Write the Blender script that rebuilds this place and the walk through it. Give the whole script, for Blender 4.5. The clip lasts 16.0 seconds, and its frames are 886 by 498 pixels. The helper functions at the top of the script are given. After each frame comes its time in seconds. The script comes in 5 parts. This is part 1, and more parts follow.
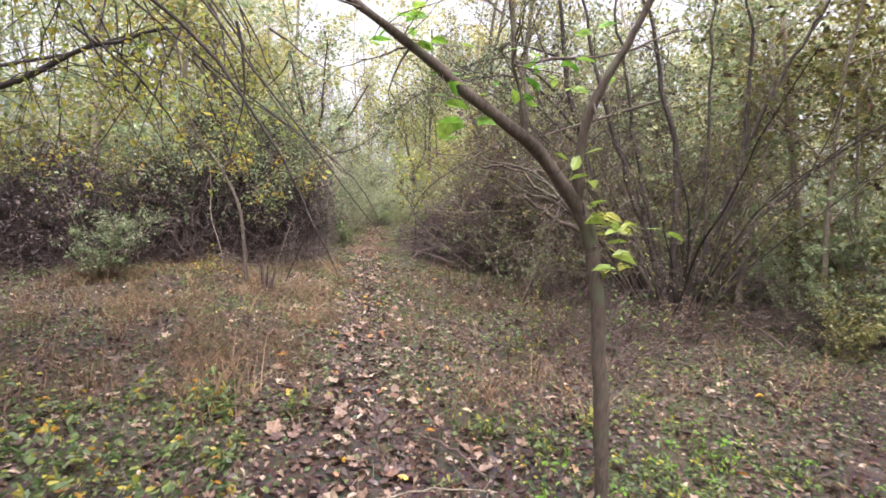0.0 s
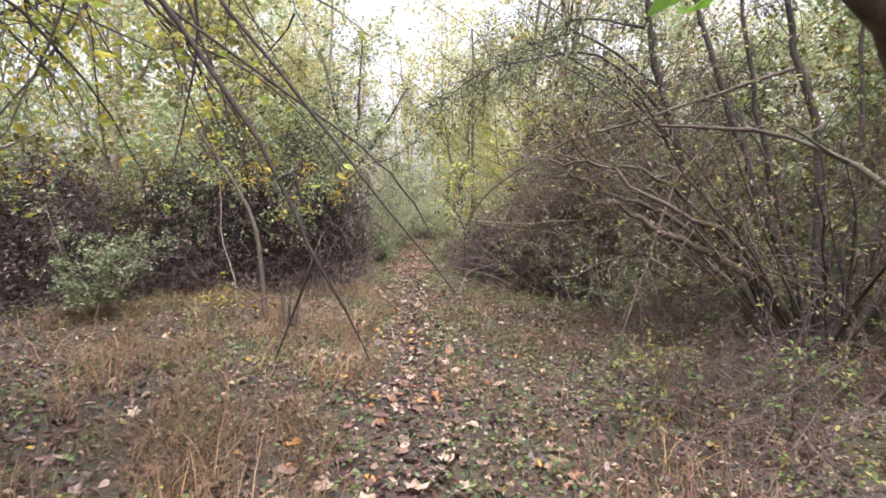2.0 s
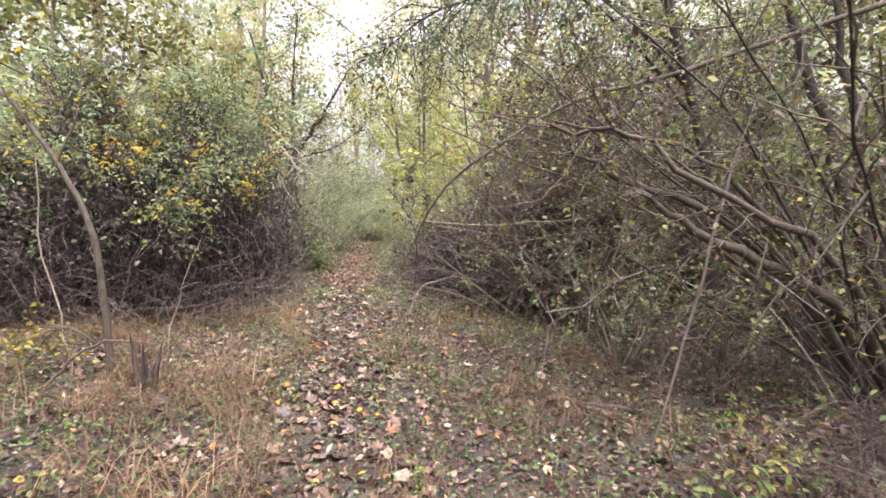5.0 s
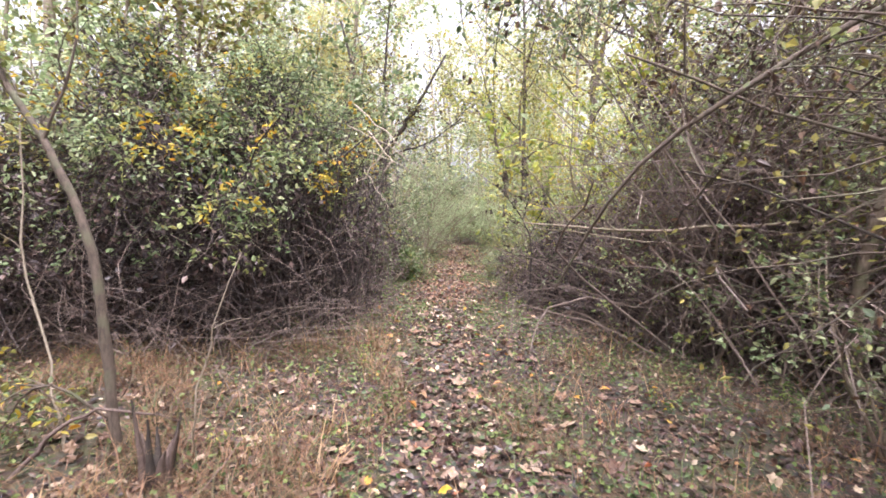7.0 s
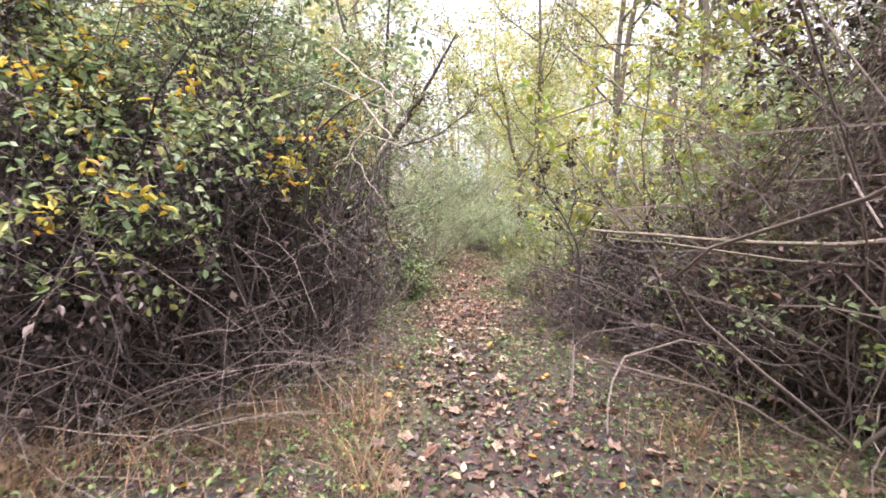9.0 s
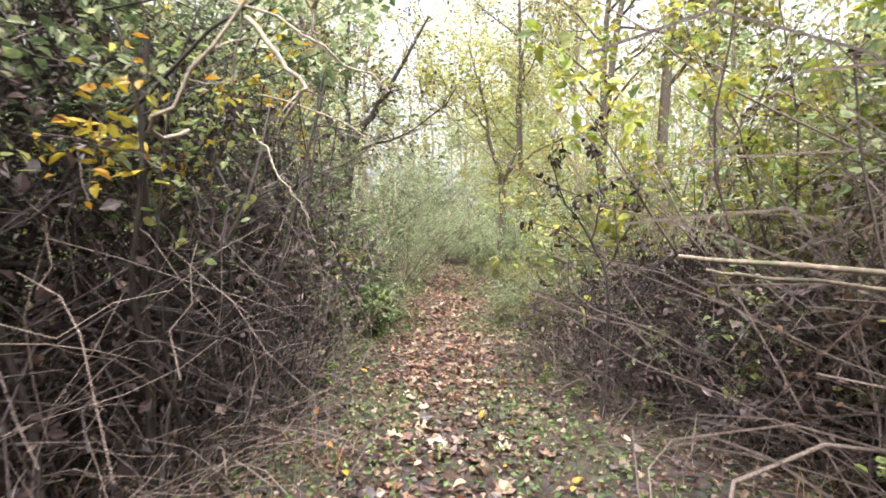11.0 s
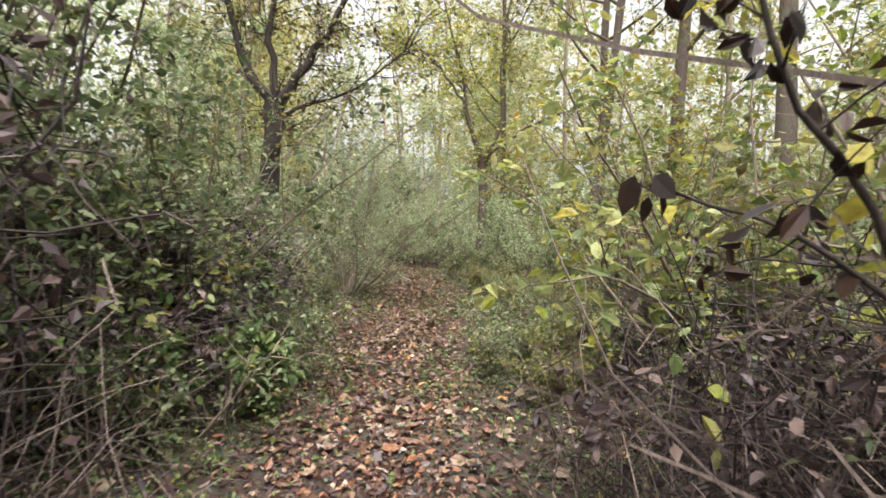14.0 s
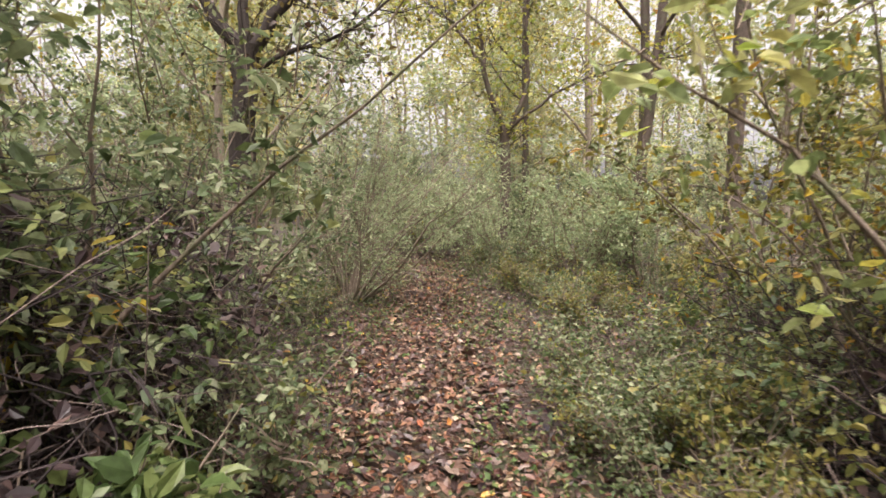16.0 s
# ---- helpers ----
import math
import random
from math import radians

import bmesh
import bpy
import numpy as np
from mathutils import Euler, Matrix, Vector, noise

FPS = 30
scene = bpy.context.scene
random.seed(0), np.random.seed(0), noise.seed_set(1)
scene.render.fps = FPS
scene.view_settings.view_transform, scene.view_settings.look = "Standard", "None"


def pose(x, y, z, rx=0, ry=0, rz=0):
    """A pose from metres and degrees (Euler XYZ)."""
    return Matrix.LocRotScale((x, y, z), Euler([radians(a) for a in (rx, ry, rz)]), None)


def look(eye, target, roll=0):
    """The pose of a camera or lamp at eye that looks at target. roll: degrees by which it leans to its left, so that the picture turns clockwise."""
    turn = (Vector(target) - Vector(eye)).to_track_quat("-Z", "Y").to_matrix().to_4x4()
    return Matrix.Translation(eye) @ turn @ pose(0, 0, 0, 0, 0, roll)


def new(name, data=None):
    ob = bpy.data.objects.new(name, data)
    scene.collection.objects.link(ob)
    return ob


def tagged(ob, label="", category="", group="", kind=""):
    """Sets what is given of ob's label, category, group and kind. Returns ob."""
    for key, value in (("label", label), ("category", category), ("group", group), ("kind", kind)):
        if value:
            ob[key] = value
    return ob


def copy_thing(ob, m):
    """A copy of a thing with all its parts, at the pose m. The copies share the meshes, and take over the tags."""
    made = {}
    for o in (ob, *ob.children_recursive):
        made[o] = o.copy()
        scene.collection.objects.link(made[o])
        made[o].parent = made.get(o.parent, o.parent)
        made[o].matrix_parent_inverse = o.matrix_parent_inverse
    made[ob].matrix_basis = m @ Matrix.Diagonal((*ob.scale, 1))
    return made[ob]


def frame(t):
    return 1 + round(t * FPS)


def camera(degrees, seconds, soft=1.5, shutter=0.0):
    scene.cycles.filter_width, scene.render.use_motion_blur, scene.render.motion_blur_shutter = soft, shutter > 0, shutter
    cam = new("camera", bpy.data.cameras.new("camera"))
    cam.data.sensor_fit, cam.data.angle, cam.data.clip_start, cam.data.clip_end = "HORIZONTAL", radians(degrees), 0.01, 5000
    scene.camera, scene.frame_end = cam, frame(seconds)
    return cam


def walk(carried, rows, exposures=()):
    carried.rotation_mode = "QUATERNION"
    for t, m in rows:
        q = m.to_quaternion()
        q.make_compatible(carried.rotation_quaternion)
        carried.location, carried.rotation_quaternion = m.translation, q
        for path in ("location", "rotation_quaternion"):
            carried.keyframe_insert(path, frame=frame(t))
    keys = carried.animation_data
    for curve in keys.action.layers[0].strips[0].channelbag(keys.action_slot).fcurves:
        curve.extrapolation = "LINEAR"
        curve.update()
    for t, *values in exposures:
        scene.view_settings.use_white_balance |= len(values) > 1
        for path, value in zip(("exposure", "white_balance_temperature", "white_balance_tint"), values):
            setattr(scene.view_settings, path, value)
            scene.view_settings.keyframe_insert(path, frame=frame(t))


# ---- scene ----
cam = camera(77.3, 16.0, soft=1.65, shutter=0.3)
PATH = [
    (0.0, pose(0.000, 0.000, 1.630, 84.7, -4.3, 0.4)),
    (0.5, pose(-0.038, 0.477, 1.630, 84.7, -3.3, 1.7)),
    (1.0, pose(-0.200, 0.893, 1.576, 84.9, -3.0, 3.5)),
    (1.5, pose(-0.339, 1.317, 1.607, 85.0, -3.0, 4.4)),
    (2.0, pose(-0.285, 1.756, 1.607, 85.5, -2.5, 4.5)),
    (2.5, pose(-0.293, 2.102, 1.584, 85.9, -2.4, 4.5)),
    (3.0, pose(-0.423, 2.564, 1.553, 85.7, -2.7, 3.5)),
    (4.2, pose(-0.270, 3.420, 1.560, 85.7, -2.7, 1.0)),
    (5.5, pose(-0.470, 4.381, 1.568, 85.7, -2.7, -1.0)),
    (6.0, pose(-0.547, 4.851, 1.591, 85.6, -2.2, 5.5)),
    (6.5, pose(-0.724, 5.290, 1.514, 85.6, -2.2, 8.0)),
    (7.0, pose(-0.808, 5.767, 1.514, 85.5, -2.4, 8.6)),
    (7.5, pose(-0.886, 6.252, 1.545, 85.7, -2.1, 9.1)),
    (8.0, pose(-1.109, 6.745, 1.499, 85.8, -2.4, 9.2)),
    (8.5, pose(-1.194, 7.253, 1.468, 85.8, -2.4, 9.2)),
    (11.0, pose(-1.489, 9.541, 1.482, 86.9, -1.8, 6.4)),
    (11.5, pose(-1.405, 10.057, 1.471, 87.1, -1.5, 6.3)),
    (12.0, pose(-1.477, 10.513, 1.433, 87.2, -1.8, 5.9)),
    (12.5, pose(-1.551, 11.039, 1.449, 86.9, -1.9, 5.8)),
    (13.0, pose(-1.533, 11.570, 1.460, 86.8, -1.6, 5.9)),
    (13.5, pose(-1.611, 12.123, 1.411, 86.5, -1.9, 6.0)),
    (14.0, pose(-1.607, 12.636, 1.406, 86.5, -2.4, 3.9)),
    (14.5, pose(-1.748, 13.171, 1.417, 86.2, -2.2, 3.1)),
    (15.0, pose(-1.924, 13.730, 1.438, 85.1, -2.4, 3.5)),
    (15.5, pose(-1.962, 14.216, 1.417, 85.0, -1.7, 3.6)),
    (16.0, pose(-2.094, 14.671, 1.357, 85.0, -1.2, 3.9)),
]
walk(cam, PATH, [(0.0, 2.42, 6150, 19.5), (3.0, 2.5, 6150, 20), (5.5, 2.68, 6150, 20), (8.5, 2.76, 6100, 20), (11.0, 2.76, 6250, 12), (13.0, 2.42, 6300, 9), (16.0, 2.12, 6750, 19)])

# ---- light: bright overcast sky, a broad weak sun behind cloud ----
world = bpy.data.worlds.new("overcast")
scene.world = world
world.use_nodes = True
wn, wl = world.node_tree.nodes, world.node_tree.links
sky = wn.new("ShaderNodeTexSky")
sky.sky_type, sky.sun_disc = "NISHITA", False
sky.sun_elevation, sky.sun_rotation = radians(67), radians(198)
sky.air_density, sky.dust_density, sky.ozone_density = 1.0, 6.0, 1.0
cloud = wn.new("ShaderNodeHueSaturation")
cloud.inputs["Saturation"].default_value = 0.06
wl.new(sky.outputs[0], cloud.inputs["Color"])
wl.new(cloud.outputs[0], wn["Background"].inputs["Color"])
wn["Background"].inputs["Strength"].default_value = 0.08
sun = new("sun", bpy.data.lights.new("sun", "SUN"))
sun.data.energy, sun.data.angle, sun.data.color = 1.5, radians(50), (1.0, 0.965, 0.92)
sun.matrix_world = look((0, 0, 0), (-0.12, 0.36, -0.92))


# ---- materials ----
def nodes_of(name):
    m = bpy.data.materials.new(name)
    m.use_nodes = True
    return m, m.node_tree.nodes, m.node_tree.links, m.node_tree.nodes["Principled BSDF"]


def ramp(n, stops, interp="LINEAR"):
    r = n.new("ShaderNodeValToRGB")
    r.color_ramp.interpolation = interp
    e = r.color_ramp.elements
    while len(e) < len(stops):
        e.new(0.5)
    for el, (p, c) in zip(e, stops):
        el.position, el.color = p, (*c, 1)
    return r


def leaf_material(name, colours, rough=0.5, through_light=0.35, blotch=30.0, single=False):
    """Leaves that each take a colour of their own, with veins of blotching and light passing through."""
    m, n, l, b = nodes_of(name)
    geo = n.new("ShaderNodeNewGeometry")
    r = ramp(n, [((i + 0.5) / len(colours), c) for i, c in enumerate(colours)])
    if single:
        l.new(n.new("ShaderNodeObjectInfo").outputs["Random"], r.inputs[0])
    else:
        l.new(geo.outputs["Random Per Island"], r.inputs[0])
    tex = n.new("ShaderNodeTexNoise")
    tex.inputs["Scale"].default_value, tex.inputs["Detail"].default_value = blotch, 4
    co = n.new("ShaderNodeTexCoord")
    l.new(co.outputs["Object"], tex.inputs["Vector"])
    shade = ramp(n, [(0.3, (0.55, 0.5, 0.45)), (0.6, (1.15, 1.12, 1.05))])
    l.new(tex.outputs[0], shade.inputs[0])
    mix = n.new("ShaderNodeMix")
    mix.data_type, mix.blend_type = "RGBA", "MULTIPLY"
    mix.inputs[0].default_value = 0.8
    l.new(r.outputs[0], mix.inputs[6])
    l.new(shade.outputs[0], mix.inputs[7])
    l.new(mix.outputs[2], b.inputs["Base Color"])
    b.inputs["Roughness"].default_value = rough
    tr = n.new("ShaderNodeBsdfTranslucent")
    l.new(mix.outputs[2], tr.inputs["Color"])
    ms = n.new("ShaderNodeMixShader")
    ms.inputs[0].default_value = through_light
    l.new(b.outputs[0], ms.inputs[1])
    l.new(tr.outputs[0], ms.inputs[2])
    l.new(ms.outputs[0], n["Material Output"].inputs["Surface"])
    return m


def bark_material(name, dark, light, scale=14.0, rough=0.85, moss=None):
    m, n, l, b = nodes_of(name)
    co = n.new("ShaderNodeTexCoord")
    mp = n.new("ShaderNodeMapping")
    mp.inputs["Scale"].default_value = (1, 1, 0.25)
    l.new(co.outputs["Object"], mp.inputs["Vector"])
    a = n.new("ShaderNodeTexNoise")
    a.inputs["Scale"].default_value, a.inputs["Detail"].default_value, a.inputs["Roughness"].default_value = scale * 4, 8, 0.7
    l.new(mp.outputs[0], a.inputs["Vector"])
    c = n.new("ShaderNodeTexNoise")
    c.inputs["Scale"].default_value, c.inputs["Detail"].default_value = scale * 0.35, 3
    l.new(co.outputs["Object"], c.inputs["Vector"])
    r = ramp(n, [(0.32, dark), (0.68, light)])
    l.new(a.outputs[0], r.inputs[0])
    col = r.outputs[0]
    geo = n.new("ShaderNodeNewGeometry")
    own = ramp(n, [(0.0, (0.6, 0.58, 0.58)), (1.0, (1.3, 1.25, 1.2))])
    l.new(geo.outputs["Random Per Island"], own.inputs[0])
    mm = n.new("ShaderNodeMix")
    mm.data_type, mm.blend_type = "RGBA", "MULTIPLY"
    mm.inputs[0].default_value = 1.0
    l.new(col, mm.inputs[6])
    l.new(own.outputs[0], mm.inputs[7])
    col = mm.outputs[2]
    if moss:
        mk = ramp(n, [(0.52, (0, 0, 0)), (0.66, (1, 1, 1))])
        l.new(c.outputs[0], mk.inputs[0])
        mx = n.new("ShaderNodeMix")
        mx.data_type = "RGBA"
        l.new(mk.outputs[0], mx.inputs[0])
        l.new(col, mx.inputs[6])
        mx.inputs[7].default_value = (*moss, 1)
        col = mx.outputs[2]
    l.new(col, b.inputs["Base Color"])
    b.inputs["Roughness"].default_value = rough
    bump = n.new("ShaderNodeBump")
    bump.inputs["Strength"].default_value, bump.inputs["Distance"].default_value = 0.7, 0.012
    l.new(a.outputs[0], bump.inputs["Height"])
    l.new(bump.outputs[0], b.inputs["Normal"])
    return m


def soil_material():
    m, n, l, b = nodes_of("soil_and_rotting_litter")
    co = n.new("ShaderNodeTexCoord")
    a = n.new("ShaderNodeTexNoise")
    a.inputs["Scale"].default_value, a.inputs["Detail"].default_value, a.inputs["Roughness"].default_value = 9, 10, 0.75
    c = n.new("ShaderNodeTexNoise")
    c.inputs["Scale"].default_value, c.inputs["Detail"].default_value = 0.7, 4
    v = n.new("ShaderNodeTexVoronoi")
    v.inputs["Scale"].default_value = 26
    for t in (a, c, v):
        l.new(co.outputs["Object"], t.inputs["Vector"])
    r = ramp(n, [(0.3, (0.016, 0.011, 0.010)), (0.5, (0.042, 0.029, 0.022)), (0.72, (0.105, 0.074, 0.055))])
    l.new(a.outputs[0], r.inputs[0])
    bits = n.new("ShaderNodeMix")
    bits.data_type, bits.blend_type = "RGBA", "OVERLAY"
    bits.inputs[0].default_value = 0.45
    l.new(r.outputs[0], bits.inputs[6])
    l.new(v.outputs["Color"], bits.inputs[7])
    g = n.new("ShaderNodeMix")
    g.data_type = "RGBA"
    k = ramp(n, [(0.46, (0, 0, 0)), (0.66, (0.55, 0.55, 0.55))])
    l.new(c.outputs[0], k.inputs[0])
    l.new(k.outputs[0], g.inputs[0])
    l.new(bits.outputs[2], g.inputs[6])
    g.inputs[7].default_value = (0.07, 0.075, 0.03, 1)
    l.new(g.outputs[2], b.inputs["Base Color"])
    b.inputs["Roughness"].default_value = 0.92
    bump = n.new("ShaderNodeBump")
    bump.inputs["Strength"].default_value, bump.inputs["Distance"].default_value = 0.9, 0.03
    l.new(a.outputs[0], bump.inputs["Height"])
    l.new(bump.outputs[0], b.inputs["Normal"])
    return m


SOIL = soil_material()
BARK = bark_material("grey_brown_bark", (0.09, 0.068, 0.052), (0.28, 0.225, 0.175), moss=(0.11, 0.11, 0.06))
TRUNK_BARK = bark_material("brown_bark", (0.034, 0.025, 0.02), (0.125, 0.094, 0.074), moss=(0.085, 0.085, 0.05))
DARK_BARK = bark_material("dark_damp_bark", (0.016, 0.012, 0.011), (0.065, 0.05, 0.042))
CANE = bark_material("dead_bramble_cane", (0.038, 0.025, 0.023), (0.15, 0.106, 0.092), scale=20)
PALE_BARK = bark_material("pale_sapling_bark", (0.16, 0.13, 0.10), (0.36, 0.31, 0.25))
GREEN = leaf_material("green_leaf", [(0.06, 0.10, 0.035), (0.09, 0.15, 0.05), (0.13, 0.19, 0.065), (0.19, 0.24, 0.085)], through_light=0.38)
BRIGHT = leaf_material("bright_green_leaf", [(0.13, 0.30, 0.04), (0.20, 0.38, 0.05), (0.27, 0.42, 0.07)], through_light=0.5)
GREY_GREEN = leaf_material("grey_green_leaf", [(0.08, 0.12, 0.055), (0.13, 0.18, 0.085), (0.20, 0.25, 0.13), (0.31, 0.35, 0.21)], through_light=0.42)
OLIVE = leaf_material("olive_autumn_leaf", [(0.10, 0.13, 0.04), (0.17, 0.19, 0.06), (0.26, 0.25, 0.07), (0.32, 0.28, 0.08), (0.12, 0.09, 0.04)], through_light=0.45)
YELLOW = leaf_material("yellow_leaf", [(0.42, 0.34, 0.04), (0.5, 0.36, 0.04), (0.36, 0.36, 0.07), (0.45, 0.24, 0.03)], through_light=0.45)
LIME = leaf_material("yellow_green_leaf", [(0.24, 0.32, 0.06), (0.33, 0.38, 0.08), (0.42, 0.42, 0.09), (0.46, 0.40, 0.08)], through_light=0.5)
BROWN = leaf_material("withered_brown_leaf", [(0.045, 0.028, 0.02), (0.08, 0.045, 0.03), (0.14, 0.075, 0.04), (0.06, 0.035, 0.03)], through_light=0.15)
LITTER = leaf_material("fallen_leaf", [(0.03, 0.019, 0.02), (0.085, 0.047, 0.038), (0.13, 0.075, 0.052), (0.27, 0.18, 0.13), (0.05, 0.029, 0.031), (0.11, 0.06, 0.05), (0.44, 0.35, 0.27), (0.15, 0.085, 0.052), (0.04, 0.025, 0.025), (0.095, 0.054, 0.042), (0.08, 0.043, 0.039), (0.05, 0.033, 0.028)], rough=0.42, through_light=0.1)
LITTER_BRIGHT = leaf_material("fresh_fallen_leaf", [(0.5, 0.33, 0.05), (0.5, 0.26, 0.05), (0.42, 0.18, 0.05), (0.55, 0.42, 0.28), (0.36, 0.12, 0.06)], rough=0.4, through_light=0.15)
DRY_GRASS = leaf_material("dry_russet_grass", [(0.12, 0.062, 0.038), (0.18, 0.095, 0.055), (0.25, 0.155, 0.095), (0.16, 0.085, 0.05), (0.11, 0.085, 0.045), (0.09, 0.10, 0.04)], through_light=0.3)
GRASS = leaf_material("green_grass", [(0.06, 0.11, 0.03), (0.10, 0.17, 0.045), (0.14, 0.20, 0.06), (0.2, 0.2, 0.08)], through_light=0.4)

LITTER_RED = leaf_material("russet_fallen_leaf", [(0.09, 0.045, 0.038), (0.17, 0.075, 0.05), (0.24, 0.11, 0.065), (0.30, 0.16, 0.095), (0.12, 0.06, 0.05), (0.36, 0.23, 0.15)], rough=0.45, through_light=0.1)
LITTER_PIECE = leaf_material("fallen_leaf_single", [(0.07, 0.04, 0.038), (0.13, 0.075, 0.06), (0.20, 0.12, 0.09), (0.30, 0.21, 0.16), (0.10, 0.055, 0.055), (0.40, 0.32, 0.25), (0.20, 0.11, 0.07), (0.15, 0.085, 0.08), (0.26, 0.12, 0.06), (0.17, 0.10, 0.085), (0.30, 0.21, 0.16)], rough=0.45, through_light=0.1, single=True)
BROWN_PIECE = leaf_material("withered_leaf_single", [(0.016, 0.01, 0.009), (0.026, 0.015, 0.012), (0.05, 0.026, 0.018)], through_light=0.1, single=True)
BRIGHT_PIECE = leaf_material("bright_green_leaf_single", [(0.13, 0.30, 0.04), (0.20, 0.38, 0.05), (0.27, 0.42, 0.07)], through_light=0.5, single=True)
LIME_PIECE = leaf_material("yellow_green_leaf_single", [(0.22, 0.32, 0.06), (0.30, 0.37, 0.08), (0.42, 0.42, 0.09)], through_light=0.5, single=True)
# lightened leaves: distant haze and glow are put into the base colour
LIGHTENED_GREEN = leaf_material("lightened_green_leaf", [(0.23, 0.32, 0.17), (0.31, 0.40, 0.22), (0.38, 0.46, 0.27), (0.43, 0.48, 0.28)], through_light=0.5)
LIGHTENED_LIME = leaf_material("lightened_yellow_green_leaf", [(0.38, 0.43, 0.19), (0.46, 0.50, 0.23), (0.53, 0.53, 0.26), (0.52, 0.47, 0.22), (0.44, 0.48, 0.28)], through_light=0.5)
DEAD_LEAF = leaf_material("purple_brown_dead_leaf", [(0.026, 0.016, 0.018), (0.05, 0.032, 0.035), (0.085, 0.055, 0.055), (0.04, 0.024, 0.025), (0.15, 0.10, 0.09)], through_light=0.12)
# darker copy of the cane, with the heaps' inner shade in its colour
SHADE_DARK_CANE = bark_material("shade_dark_bramble_cane", (0.012, 0.008, 0.009), (0.055, 0.038, 0.037), scale=20)
SOFT_LIME = leaf_material("soft_olive_green_leaf", [(0.17, 0.23, 0.09), (0.25, 0.31, 0.12), (0.33, 0.36, 0.15), (0.38, 0.36, 0.13), (0.22, 0.28, 0.13)], through_light=0.48)
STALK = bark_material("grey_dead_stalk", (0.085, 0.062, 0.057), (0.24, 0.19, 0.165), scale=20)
STRAW = leaf_material("straw_grass", [(0.20, 0.12, 0.06), (0.30, 0.20, 0.11), (0.38, 0.27, 0.15), (0.24, 0.13, 0.07), (0.17, 0.09, 0.05)], through_light=0.3)

# ---- mesh makers ----
rng = np.random.default_rng(7)


def mesh_data(name, verts, faces, mat, smooth=False):
    me = bpy.data.meshes.new(name)
    verts = np.asarray(verts, dtype=np.float32).reshape(-1, 3)
    faces = np.asarray(faces, dtype=np.int32)
    k = faces.shape[1]
    me.vertices.add(len(verts))
    me.vertices.foreach_set("co", verts.ravel())
    me.loops.add(faces.size)
    me.loops.foreach_set("vertex_index", faces.ravel())
    me.polygons.add(len(faces))
    me.polygons.foreach_set("loop_start", np.arange(0, faces.size, k, dtype=np.int32))
    me.polygons.foreach_set("use_smooth", np.full(len(faces), smooth))
    me.update(calc_edges=True)
    me.materials.append(mat)
    return me


def part(name, verts, faces, mat, parent=None, label="", kind="", smooth=False, at=None):
    """One mesh object, its origin at its parent's, under a thing or a part."""
    verts = np.asarray(verts, dtype=np.float64).reshape(-1, 3)
    if at is not None:
        verts = verts - np.asarray(at)
    ob = new(name, mesh_data(name, verts, faces, mat, smooth))
    if parent is not None:
        ob.parent = parent
    elif at is not None:
        ob.location = at
    return tagged(ob, label, kind=kind)


def unit(v):
    return v / np.maximum(np.linalg.norm(v, axis=-1, keepdims=True), 1e-9)


def tubes(lines, radii, sides=4):
    """Round rods along polylines: lines (m, n, 3), radii (m, n)."""
    lines, radii = np.asarray(lines, float), np.asarray(radii, float)
    m, n, _ = lines.shape
    t = unit(np.gradient(lines, axis=1))
    ref = np.where(np.abs(t.mean(1))[:, 2:3] > 0.8, np.array([[1.0, 0.1, 0]]), np.array([[0.05, 0, 1.0]]))[:, None, :]
    u = unit(np.cross(t, np.broadcast_to(ref, t.shape)))
    w = np.cross(t, u)
    a = np.arange(sides) * 2 * np.pi / sides
    ring = u[:, :, None, :] * np.cos(a)[:, None] + w[:, :, None, :] * np.sin(a)[:, None]
    v = lines[:, :, None, :] + ring * radii[:, :, None, None]
    idx = np.arange(m * n * sides).reshape(m, n, sides)
    nx = np.roll(idx, -1, axis=2)
    f = np.stack([idx[:, :-1], nx[:, :-1], nx[:, 1:], idx[:, 1:]], axis=-1).reshape(-1, 4)
    return v.reshape(-1, 3), f


def grow(starts, ways, lengths, n=6, wander=0.25, droop=0.0):
    """Wandering polylines that start in the given ways; droop bends them down (or, below zero, up)."""
    starts, d = np.asarray(starts, float), unit(np.asarray(ways, float))
    m = len(starts)
    step = (np.broadcast_to(lengths, m) / (n - 1))[:, None]
    pts = [starts]
    for i in range(n - 1):
        d = unit(d + rng.normal(0, wander, (m, 3)) + np.array([0, 0, -droop]))
        pts.append(pts[-1] + d * step)
    return np.stack(pts, 1)


def smooth_line(points, n=14, wobble=0.0):
    """A smooth line through a few control points."""
    p = np.asarray(points, float)
    k = len(p)
    s = np.linspace(0, k - 1, n)
    e = np.vstack([2 * p[0] - p[1], p, 2 * p[-1] - p[-2]])
    out = []
    for x in s:
        i = min(int(x), k - 2)
        f = x - i
        a, b, c, d = e[i], e[i + 1], e[i + 2], e[i + 3]
        out.append(0.5 * (2 * b + (c - a) * f + (2 * a - 5 * b + 4 * c - d) * f * f + (3 * b - a - 3 * c + d) * f ** 3))
    out = np.array(out)
    if wobble:
        out[1:-1] += rng.normal(0, wobble, (n - 2, 3))
    return out


